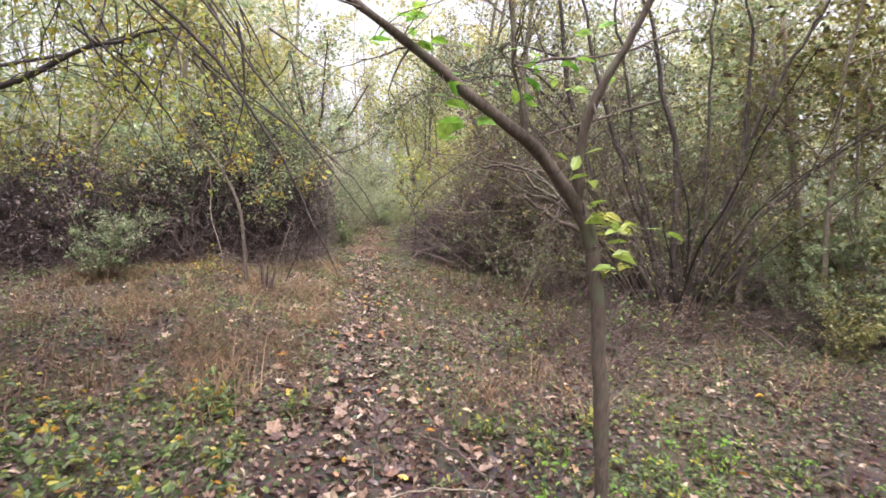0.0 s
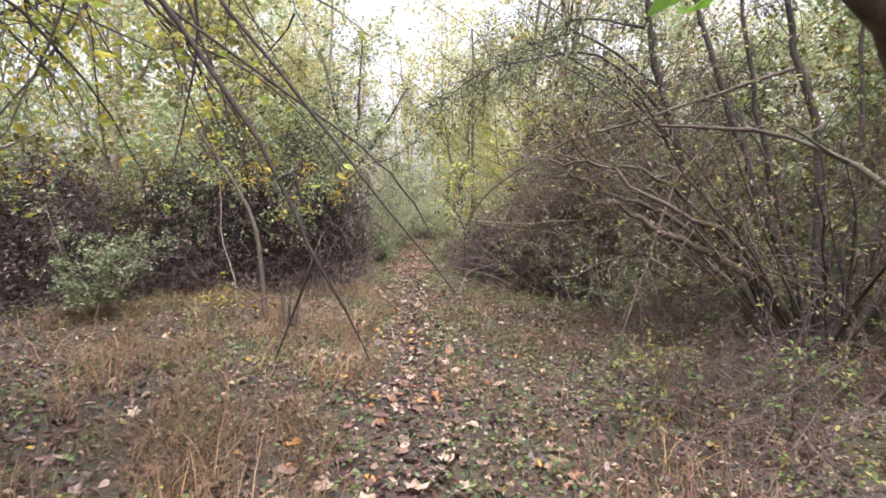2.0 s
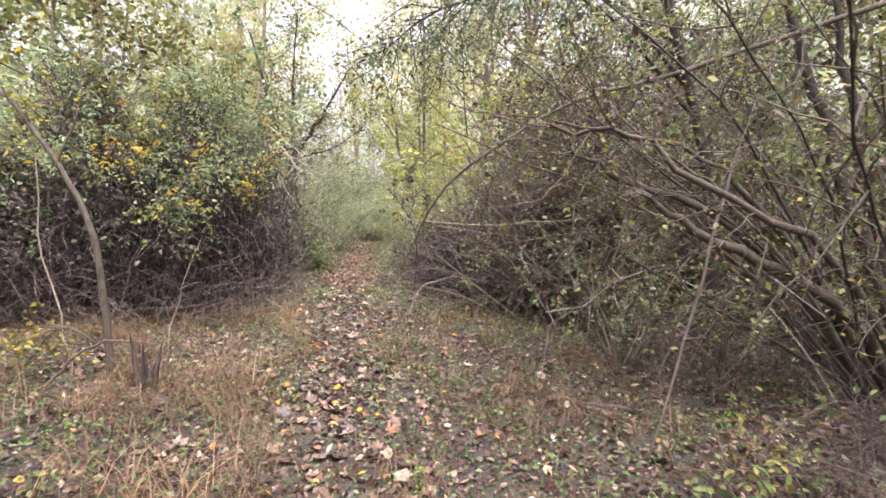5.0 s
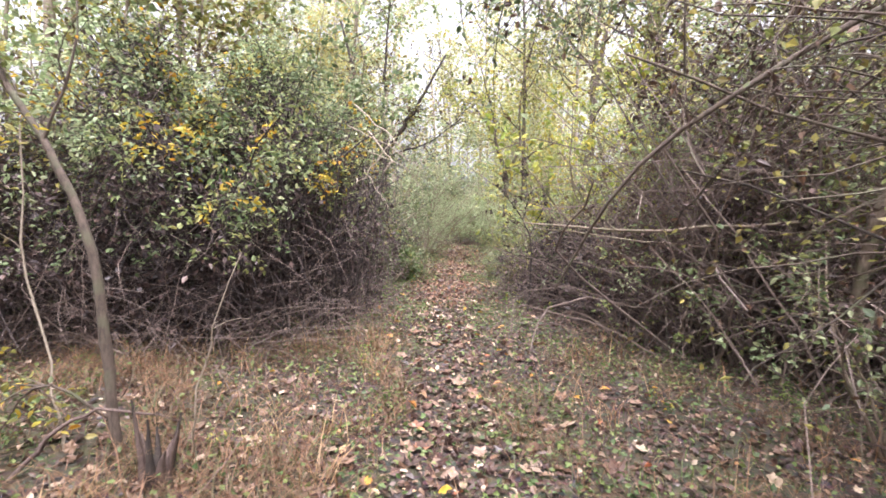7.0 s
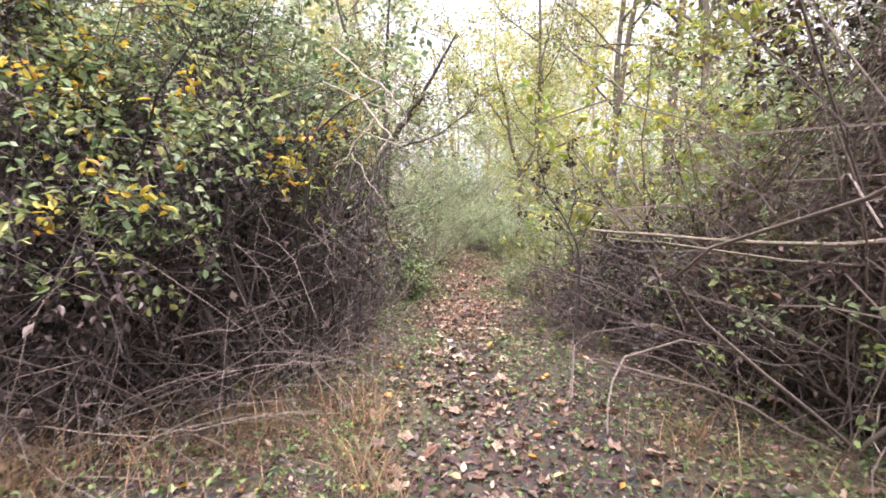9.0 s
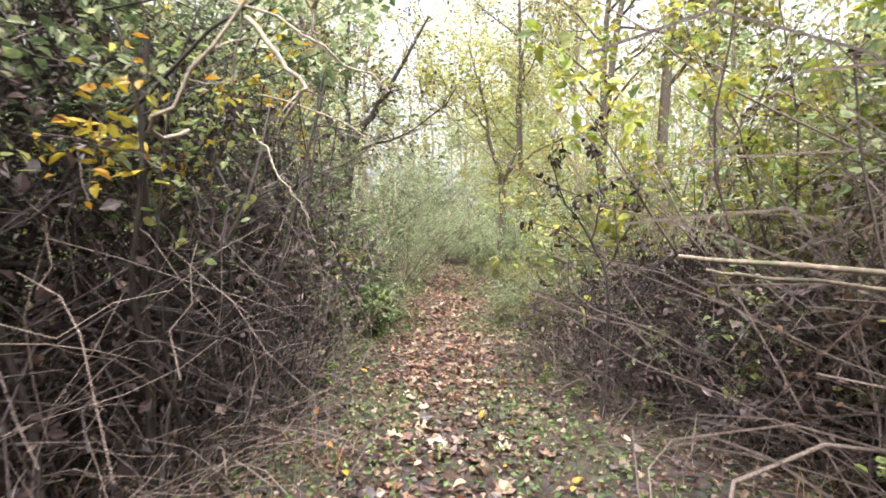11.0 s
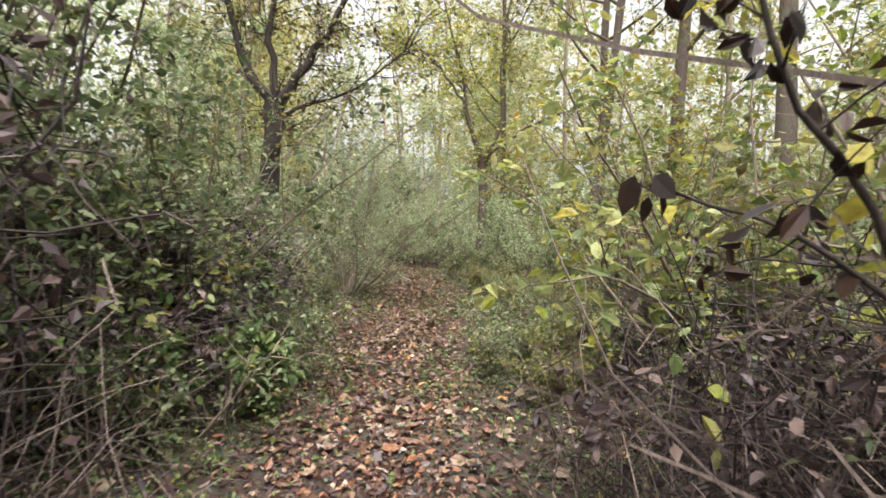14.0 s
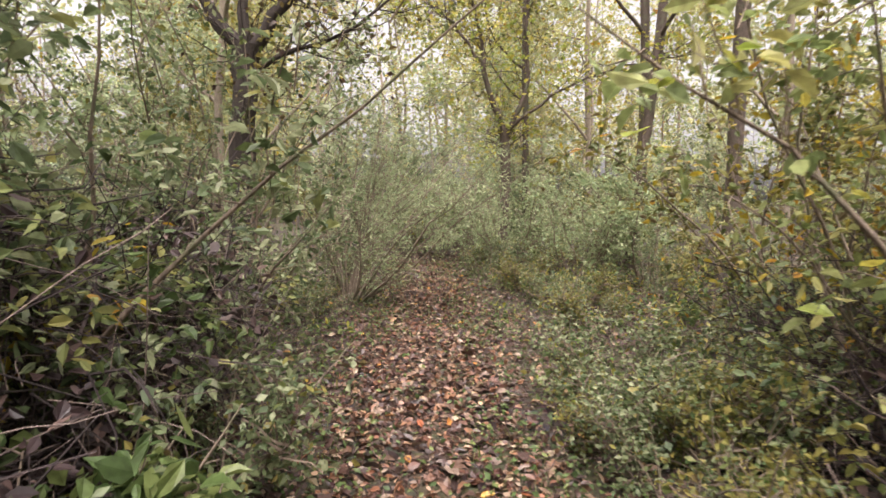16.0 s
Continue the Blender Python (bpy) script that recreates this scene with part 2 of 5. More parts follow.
OVATE = (np.array([(0, 0, 0), (0.24, 0.28, 0.07), (0.20, 0.66, 0.06), (0, 1, -0.10), (-0.20, 0.66, 0.06), (-0.24, 0.28, 0.07)]),
         np.array([(0, 1, 2, 3), (0, 3, 4, 5)]))
NARROW = (OVATE[0] * np.array([0.5, 1, 0.6]), OVATE[1])
SIMPLE = (np.array([(0, 0, 0), (0.30, 0.45, 0.07), (0, 1, -0.06), (-0.30, 0.45, 0.07)]), np.array([(0, 1, 2, 3)]))


def lobed(points=5):
    """A broad lobed leaf, curled at its rim."""
    v = [(0, 0.42, 0)]
    for i in range(points * 2):
        a = -math.pi / 2 + math.pi * 2 * (i + 0.0) / (points * 2)
        r = (0.40 if i % 2 == 0 else 0.54) * (1.0 if i else 0.9)
        v.append((math.cos(a) * r, 0.42 + math.sin(a) * r, 0.10 if i % 2 else -0.02))
    f = [(0, 1 + i, 1 + (i + 1) % (points * 2)) for i in range(points * 2)]
    return np.array(v), np.array(f)


LOBED = lobed()


def leaves(places, ways, ups, sizes, shape=OVATE, width=None):
    """Leaves of one shape at many places: the tip points along ways, the face along ups."""
    tv, tf = shape
    y = unit(np.asarray(ways, float))
    x = unit(np.cross(y, np.asarray(ups, float)))
    z = np.cross(x, y)
    m = len(y)
    sizes = np.broadcast_to(sizes, m)[:, None, None]
    curl = rng.normal(1.0, 0.8, (m, 1, 1))
    wide = rng.uniform(0.8, 1.25, (m, 1, 1))
    v = np.asarray(places)[:, None, :] + sizes * (tv[None, :, 0:1] * wide * x[:, None] + tv[None, :, 1:2] * y[:, None] + tv[None, :, 2:3] * curl * z[:, None])
    f = tf[None] + (np.arange(m) * len(tv))[:, None, None]
    return v.reshape(-1, 3), f.reshape(-1, tf.shape[1])


def any_way(m, up=0.0):
    return unit(rng.normal(0, 1, (m, 3)) + np.array([0, 0, up]))


def leaves_on(lines, per_line, size, shape=OVATE, spread=0.04, hang=0.3, from_=0.25):
    """Leaves along twigs, most of them facing up and hanging a little."""
    lines = np.asarray(lines)
    m, n, _ = lines.shape
    s = rng.uniform(from_, 1, (m, per_line)) * (n - 1.001)
    i = s.astype(int)
    f = (s - i)[..., None]
    r = np.arange(m)[:, None]
    p = (lines[r, i] * (1 - f) + lines[r, i + 1] * f).reshape(-1, 3)
    k = len(p)
    p = p + rng.normal(0, spread, (k, 3))
    w = unit(rng.normal(0, 1, (k, 3)) * np.array([1, 1, 0.5]) + np.array([0, 0, -hang]))
    return leaves(p, w, any_way(k, 1.6), rng.uniform(0.6, 1.3, k) * size, shape)


def join(*pieces):
    vs, fs, o = [], [], 0
    for v, f in pieces:
        vs.append(v)
        fs.append(f + o)
        o += len(v)
    return np.concatenate(vs), np.concatenate(fs)


# ---- the ground ----
TRAIL = np.array([(-3, 0.6), (0, 0.05), (2.85, -0.45), (5.9, -0.85), (9.7, -1.35), (14.4, -1.97), (18.9, -2.5), (24, -2.95), (30, -3.9), (40, -6), (70, -14), (400, -90)])


def trail_x(y):
    return np.interp(y, TRAIL[:, 0], TRAIL[:, 1])


def height(x, y):
    """Lie of the ground: a trodden trail, gentle hummocks beside it."""
    x, y = np.asarray(x, float), np.asarray(y, float)
    off = np.abs(x - trail_x(y))
    bumps = 0.035 * np.sin(x * 1.3 + 0.7 * y) + 0.03 * np.sin(1.9 * y - 0.8 * x + 1) + 0.016 * np.sin(4.1 * x + 1.7) * np.sin(3.7 * y) + 0.008 * np.sin(9 * x + y) * np.sin(8 * y - x)
    side = np.clip((off - 0.25) / 1.5, 0, 1)
    return bumps * (0.35 + 0.65 * side) - 0.03 + 0.05 * side + 0.02 * np.clip(off - 2, 0, 30)


def build_ground():
    xs = np.concatenate([-np.geomspace(400, 9, 16), np.arange(-8.5, 8.01, 0.16), np.geomspace(8.5, 400, 16)])
    ys = np.concatenate([-np.geomspace(300, 4, 12), np.arange(-3.5, 30.01, 0.16), np.geomspace(30.5, 500, 20)])
    gx, gy = np.meshgrid(xs, ys)
    v = np.stack([gx, gy, height(gx, gy)], -1).reshape(-1, 3)
    i = np.arange(len(v)).reshape(gx.shape)
    f = np.stack([i[:-1, :-1], i[:-1, 1:], i[1:, 1:], i[1:, :-1]], -1).reshape(-1, 4)
    ob = part("ground", v, f, SOIL, smooth=True)
    return tagged(ob, "dark brown woodland soil strewn with rotting leaf litter", "ground", kind="structure")


ground = build_ground()


def thing(name, base, label, category, group="", kind=""):
    ob = new(name)
    ob.location = base
    ob.empty_display_size = 0.2
    return tagged(ob, label, category, group, kind)


def limb_radii(n, r0, r1):
    return r0 + (r1 - r0) * np.linspace(0, 1, n) ** 0.8


def rod(name, line, r0, r1, mat, parent, base, sides=8, label="", knots=0.06):
    line = np.asarray(line)
    r = limb_radii(len(line), r0, r1) * (1 + rng.normal(0, knots, len(line)))
    v, f = tubes(line[None], r[None], sides)
    return part(name, v, f, mat, parent, label, smooth=True, at=base)


# ---- woody plants ----
def twigs_from(lines, count, length, n=5, wander=0.22, droop=0.0, from_=0.3, side=1.0, lift=0.2):
    """Twigs that leave the given limbs sideways."""
    out = []
    lines = [np.asarray(q) for q in lines]
    pick = rng.integers(0, len(lines), count)
    st, wy = np.empty((count, 3)), np.empty((count, 3))
    for j, q in enumerate(pick):
        ln = lines[q]
        s = rng.uniform(from_, 1) * (len(ln) - 1.001)
        i = int(s)
        st[j] = ln[i] + (ln[i + 1] - ln[i]) * (s - i)
        wy[j] = ln[i + 1] - ln[i]
    wy = unit(wy) * 0.7 + unit(rng.normal(0, 1, (count, 3))) * side + np.array([0, 0, lift])
    return grow(st, wy, rng.uniform(0.5, 1.2, count) * length, n, wander, droop)


def tree(name, base, trunk, r0, r1, limbs, label, category, twig_count=60, twig_len=0.5, leaf_mat=None, leaf_size=0.06, per_twig=5, mat=None,
         twig_r=0.004, shape=OVATE, twig_droop=0.03, hang=0.3, group="", sides=9, spread=0.04, lift=0.2, from_=0.3, second=None, second_per=2):
    """A tree from a trunk line and limb lines ((line, r0, r1), ...), with twigs and a crown of leaves."""
    mat = mat or BARK
    base = np.asarray(base, float)
    th = thing(name, base, label, category, group)
    rod("trunk", trunk, r0, r1, mat, th, base, sides)
    for line, a, b in limbs:
        rod("limb", line, a, b, mat, th, base, max(5, sides - 2))
    lines = [np.asarray(q[0]) for q in limbs] or [np.asarray(trunk)]
    if twig_count:
        tw = twigs_from(lines + [np.asarray(trunk)[len(trunk) // 2:]], twig_count, twig_len, droop=twig_droop, lift=lift, from_=from_)
        tw2 = twigs_from(list(tw), twig_count * 2, twig_len * 0.5, n=4, lift=lift, droop=twig_droop)
        v, f = join(tubes(tw, np.linspace(1.5, 0.5, tw.shape[1])[None] * np.full((len(tw), 1), twig_r), 4), tubes(tw2, np.linspace(0.8, 0.35, 4)[None] * np.full((len(tw2), 1), twig_r), 3))
        part("twig_spray", v, f, mat, th, kind="stuff", at=base)
        if leaf_mat:
            v, f = join(leaves_on(tw, per_twig, leaf_size, shape, spread, hang), leaves_on(tw2, per_twig, leaf_size, shape, spread, hang))
            part("crown", v, f, leaf_mat, th, kind="stuff", at=base)
        if second:
            v, f = leaves_on(tw2, second_per, leaf_size, shape, spread, hang)
            part("turning_foliage", v, f, second, th, kind="stuff", at=base)
    return th


def random_tree(name, base, tall, r, lean, label, leaf_mat, leaf_size=0.07, limb_count=7, twig_count=90, per_twig=6, bare=0.3, category="tree", second=None, group="", mat=None, up=0.7):
    b = np.array([base[0], base[1], height(base[0], base[1]) - 0.03])
    trunk = grow([b], [(lean[0], lean[1], 1.0)], tall, 14, 0.07, -0.06)[0]
    limbs = []
    for i in range(limb_count):
        s = bare + (0.97 - bare) * (i + rng.uniform(0.1, 0.9)) / limb_count
        k = int(s * 13)
        a = i * 2.4 + rng.uniform(-0.5, 0.5)
        ln = grow([trunk[k]], [(math.cos(a), math.sin(a), up)], tall * rng.uniform(0.22, 0.38) * (1.25 - s * 0.6), 9, 0.16, -0.03)[0]
        limbs.append((ln, r * (1.05 - s) * 0.6 + 0.006, 0.004))
    return tree(name, b, trunk, r, r * 0.18 + 0.004, limbs, label, category, twig_count, tall * 0.12 + 0.25, leaf_mat, leaf_size, per_twig, mat, twig_r=0.005, shape=SIMPLE, group=group, spread=0.10, sides=8, second=second)


def far_tree(name, base, tall, r, label, leaf_mat, second, leaf_count=1500, leaf_size=0.13, bare=0.2, limb_count=5):
    """A woodland tree for the middle distance: trunk, limbs, twigs and a loose, uneven crown."""
    b = np.array([base[0], base[1], height(base[0], base[1]) - 0.05])
    th = thing(name, b, label, "tree", "woodland trees")
    trunk = grow([b], [(rng.normal(0, 0.06), rng.normal(0, 0.06), 1.0)], tall, 10, 0.07, -0.06)[0]
    rod("trunk", trunk, r, r * 0.15 + 0.004, PALE_BARK, th, b, 6)
    lines = []
    for i in range(limb_count):
        s = bare + (0.95 - bare) * (i + rng.uniform(0.1, 0.9)) / limb_count
        a = i * 2.4 + rng.uniform(-0.5, 0.5)
        ln = grow([trunk[int(s * 9)]], [(math.cos(a), math.sin(a), 0.8)], tall * rng.uniform(0.2, 0.36) * (1.25 - s * 0.6), 7, 0.18, -0.03)[0]
        lines.append(ln)
        rod("limb", ln, r * (1.05 - s) * 0.55 + 0.006, 0.005, PALE_BARK, th, b, 4)
    tw = twigs_from(lines + [trunk[3:]], 70, tall * 0.15 + 0.35, n=4, lift=0.1, from_=0.15)
    part("twig_spray", *tubes(tw, np.linspace(0.008, 0.003, 4)[None] * np.ones((70, 1)), 3), PALE_BARK, th, kind="stuff", at=b)
    per = leaf_count // 70
    part("crown", *leaves_on(tw, per, leaf_size, SIMPLE, 0.16, from_=0.1), leaf_mat, th, kind="stuff", at=b)
    part("turning_foliage", *leaves_on(tw, max(1, per // 4), leaf_size, SIMPLE, 0.18, from_=0.1), second, th, kind="stuff", at=b)
    return th


def shrub(name, base, tall, wide, label, leaf_mat, stems=14, leaf_size=0.045, per_twig=7, twig_count=140, mat=None, second=None, shape=OVATE, category="shrub", group="", out=0.55, twig_len=0.45, cheap=False, lean=(0, 0), gap=0.5):
    """A bush of several stems from one root."""
    b = np.array([base[0], base[1], height(base[0], base[1]) - 0.02])
    th = thing(name, b, label, category, group)
    a = rng.uniform(0, 2 * np.pi, stems)
    st = b + np.stack([np.cos(a), np.sin(a), np.zeros(stems)], 1) * rng.uniform(0.02, 0.12, (stems, 1)) * wide
    wy = np.stack([np.cos(a) * out, np.sin(a) * out, np.ones(stems)], 1) * np.array([wide / tall * 1.3, wide / tall * 1.3, 1]) + np.array([*lean, 0])
    lines = grow(st, wy, tall * rng.uniform(0.75, 1.15, stems), 6 if cheap else 9, 0.11, 0.03)
    for ln in lines:
        rod("stem", ln, 0.008 + tall * 0.004, 0.003, mat or BARK, th, b, 4 if cheap else 6)
    tw = twigs_from(list(lines), twig_count, twig_len, lift=0.15, from_=0.15)
    tw2 = twigs_from(list(tw), twig_count * 2, twig_len * 0.55, n=4, lift=0.05)
    if gap:
        keep_off(tw, b, gap)
        keep_off(tw2, b, gap)
    v, f = tubes(tw, np.linspace(0.006, 0.003, 5)[None] * np.ones((len(tw), 1)), 3) if cheap else join(tubes(tw, np.linspace(0.004, 0.0018, 5)[None] * np.ones((len(tw), 1)), 4), tubes(tw2, np.linspace(0.0025, 0.0012, 4)[None] * np.ones((len(tw2), 1)), 3))
    part("twig_spray", v, f, mat or BARK, th, kind="stuff", at=b)
    v, f = join(leaves_on(tw, per_twig, leaf_size, shape, 0.03), leaves_on(tw2, per_twig, leaf_size, shape, 0.03))
    part("crown", v, f, leaf_mat, th, kind="stuff", at=b)
    if second:
        v, f = leaves_on(tw2, max(1, per_twig // 4), leaf_size * 1.1, shape, 0.04)
        part("turning_foliage", v, f, second, th, kind="stuff", at=b)
    return th


def keep_off(lines, b, gap=0.62):
    """Bends what would hang over the trail back to its own side."""
    side = np.sign(b[0] - trail_x(b[1]))
    gap = gap + rng.uniform(-0.08, 0.45, (len(lines), 1)) ** 1.0
    off = (lines[..., 0] - trail_x(lines[..., 1])) * side
    lines[..., 0] += side * np.where(off < gap, (gap - off) * 0.85 * np.clip(2.6 - lines[..., 2], 0, 1), 0)


def thicket(name, spine, wide, tall, label, canes=900, tangle=2500, leaf_mats=(), stems=12, cane_len=1.0, mat=None, low=0.1, thick=1.0, bare=0.0):
    """A mound of dead brambles and vines along a spine of ground points, with sprays of leaves on its crest and flanks."""
    mat = mat or CANE
    sp = np.asarray(spine, float)
    b = np.array([*sp.mean(0), 0.0])
    b[2] = height(b[0], b[1])
    th = thing(name, b, label, "thicket")

    def inside(m, high, shell=False):
        s = rng.uniform(0, len(sp) - 1.001, m)
        i = s.astype(int)
        p = sp[i] + (sp[i + 1] - sp[i]) * (s - i)[:, None]
        a, rr = rng.uniform(0, 2 * np.pi, m), np.sqrt(rng.uniform(0, 1, m))
        if shell:
            flank = rng.uniform(0, 1, m) < 0.55
            rr = np.where(flank, rng.uniform(0.88, 1.08, m), rr * 0.8)
            high = np.where(flank, high * 1.5, 0.9 + 0.15 * rng.uniform(0, 1, m))
        x, y = p[:, 0] + np.cos(a) * rr * wide, p[:, 1] + np.sin(a) * rr * wide
        lump = 0.72 + 0.26 * np.sin(x * 2.3 + 1) * np.sin(y * 1.9) + 0.16 * np.sin(x * 4.3 + y * 3.1) + 0.1 * np.sin(x * 9 - y * 7)
        top = tall * lump * np.sqrt(np.clip(1 - (rr * 0.93) ** 4, 0.05, 1))
        return np.stack([x, y, height(x, y) + top * high], 1), top

    posts = grow(inside(stems, np.zeros(stems))[0], any_way(stems, 2.5), tall * rng.uniform(0.7, 1.1, stems), 9, 0.16, 0.05)
    keep_off(posts, b, 0.95)
    for ln in posts:
        rod("stem", ln, rng.uniform(0.010, 0.02), 0.005, mat, th, b, 6)
    p, top = inside(canes, np.zeros(canes))
    arcs = grow(p, any_way(canes, 2.2), top * rng.uniform(0.8, 1.5, canes) * cane_len, 8, 0.22, 0.13)
    arcs[::5] = grow(p[::5], any_way(len(p[::5]), 2.6), top[::5] * rng.uniform(0.7, 1.25, len(p[::5])), 8, 0.10, 0.02)
    arcs[..., 2] = np.maximum(arcs[..., 2], height(arcs[..., 0], arcs[..., 1]) + 0.01)
    keep_off(arcs, b)
    q, top = inside(tangle, rng.uniform(low, 1.0, tangle) ** 0.8)
    fine = grow(q, any_way(tangle, 0.1) * np.array([1, 1, 0.7]), rng.uniform(0.3, 1.0, tangle), 4, 0.32, 0.06)
    fine[..., 2] = np.maximum(fine[..., 2], height(fine[..., 0], fine[..., 1]) + 0.01)
    keep_off(fine, b)
    part("cane_mass", *tubes(arcs, np.linspace(1, 0.5, 8)[None] * rng.uniform(0.003, 0.0075, (canes, 1)) * thick, 3), mat, th, kind="stuff", at=b)
    part("tangle", *tubes(fine, np.linspace(1, 0.5, 4)[None] * rng.uniform(0.0014, 0.0042, (tangle, 1)) * thick, 3), mat, th, kind="stuff", at=b)
    for lm, count, size, lo, hi in leaf_mats:
        g, top = inside(count // 60 + 1, rng.uniform(lo, hi, count // 60 + 1) * 0.66, True)
        g = np.repeat(g, 6, 0) + rng.normal(0, 0.15, (len(g) * 6, 3))
        if bare:
            g = g[(np.abs(g[:, 0] - trail_x(g[:, 1])) > bare) | (g[:, 2] > 2.4)]
        sprays = grow(g, any_way(len(g), 0.1), rng.uniform(0.15, 0.45, len(g)), 4, 0.2, 0.08)
        part("foliage", *leaves_on(sprays, 10, size, OVATE, 0.035), lm, th, kind="stuff", at=b)
    return th


def bramble(name, spine, wide, tall, label, core=2400, dead=5000, stalks=400, loose=700, clusters=(), stems=8, bare=0.0, gap=0.62):
    """A dark heap of dead bramble: a dense core with its shade put into the colour, loose paler stems around it, and
    sprays of leaves hanging out of its crown.
    """
    sp = np.asarray(spine, float)
    b = np.array([*sp.mean(0), 0.0])
    b[2] = height(b[0], b[1])
    th = thing(name, b, label, "thicket")

    def body(m, r0, r1, h0, h1):
        s = rng.uniform(0, len(sp) - 1.001, m)
        i = s.astype(int)
        p = sp[i] + (sp[i + 1] - sp[i]) * (s - i)[:, None]
        a, rr, h = rng.uniform(0, 2 * np.pi, m), np.sqrt(rng.uniform(r0 * r0, r1 * r1, m)), rng.uniform(h0, h1, m)
        w = wide * (0.84 + 0.24 * np.sin(np.pi * np.clip(h, 0, 1))) * np.sqrt(np.clip(1 - np.clip(h, 0, 1) ** 5, 0.06, 1))
        w = w * (1 + 0.12 * np.sin(3 * a + p[:, 0] * 2) + 0.08 * np.sin(7 * a + h * 5))
        x, y = p[:, 0] + np.cos(a) * rr * w, p[:, 1] + np.sin(a) * rr * w
        lump = 0.86 + 0.12 * np.sin(x * 2.3 + 1) * np.sin(y * 1.9) + 0.10 * np.sin(x * 4.3 + y * 3.1)
        return np.stack([x, y, height(x, y) + tall * lump * h], 1), np.stack([np.cos(a), np.sin(a), 0 * a], 1)

    def settle(ln):
        ln[..., 2] = np.maximum(ln[..., 2], height(ln[..., 0], ln[..., 1]) + 0.01)
        keep_off(ln, b, gap)
        return ln

    posts = settle(grow(body(stems, 0, 0.8, 0, 0)[0], any_way(stems, 2.5), tall * rng.uniform(0.7, 1.05, stems), 9, 0.16, 0.04))
    for ln in posts:
        rod("stem", ln, rng.uniform(0.010, 0.02), 0.005, SHADE_DARK_CANE, th, b, 6)
    # the dark colour of these core canes stands in for shade inside
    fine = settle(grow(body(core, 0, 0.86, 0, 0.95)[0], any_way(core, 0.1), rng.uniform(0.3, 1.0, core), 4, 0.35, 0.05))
    part("bramble_core", *tubes(fine, np.linspace(1, 0.5, 4)[None] * rng.uniform(0.003, 0.007, (core, 1)), 3), SHADE_DARK_CANE, th, kind="stuff", at=b)
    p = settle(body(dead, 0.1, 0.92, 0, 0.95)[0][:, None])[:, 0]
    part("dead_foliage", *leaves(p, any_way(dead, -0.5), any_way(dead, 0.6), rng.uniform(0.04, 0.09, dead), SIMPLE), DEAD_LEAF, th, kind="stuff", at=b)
    q, o = body(stalks, 0.8, 1.12, 0, 0)
    arcs = settle(grow(q, any_way(stalks, 1.5) + o * 0.4, rng.uniform(0.35, 1.0, stalks) * min(tall, 1.7), 7, 0.16, 0.14))
    q, o = body(loose, 0.82, 1.06, 0.05, 0.95)
    ends = settle(grow(q, any_way(loose, 0.0) + o * 0.2, rng.uniform(0.3, 1.0, loose), 5, 0.25, 0.07))
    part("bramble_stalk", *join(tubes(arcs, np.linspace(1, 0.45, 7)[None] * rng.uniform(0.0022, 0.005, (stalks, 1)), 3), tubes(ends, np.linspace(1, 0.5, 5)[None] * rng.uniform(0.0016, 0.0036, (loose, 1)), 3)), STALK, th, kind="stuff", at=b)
    for lm, count, size, lo, hi in clusters:
        k = count // 3
        c1, o1 = body(count - k, 0.94, 1.10, lo, hi)
        c2, o2 = body(k, 0.1, 1.0, 0.9, 1.06)
        c, o = np.concatenate([c1, c2]), np.concatenate([o1, o2])
        ok = (np.abs(c[:, 0] - trail_x(c[:, 1])) > bare) | (c[:, 2] > 2.5)
        c, o = np.repeat(c[ok], 5, 0), np.repeat(o[ok], 5, 0)
        m = len(c)
        sprays = grow(c + rng.normal(0, 0.10, (m, 3)), o * 0.8 + any_way(m, 0.1) * 0.8, rng.uniform(0.2, 0.5, m), 5, 0.16, 0.16)
        keep_off(sprays, b, gap)
        part("spray_stem", *tubes(sprays, np.linspace(0.003, 0.0015, 5)[None] * np.ones((m, 1)), 3), SHADE_DARK_CANE, th, kind="stuff", at=b)
        part("spray_foliage", *leaves_on(sprays, 9, size, OVATE, 0.03, 0.35, 0.1), lm, th, kind="stuff", at=b)
    return th


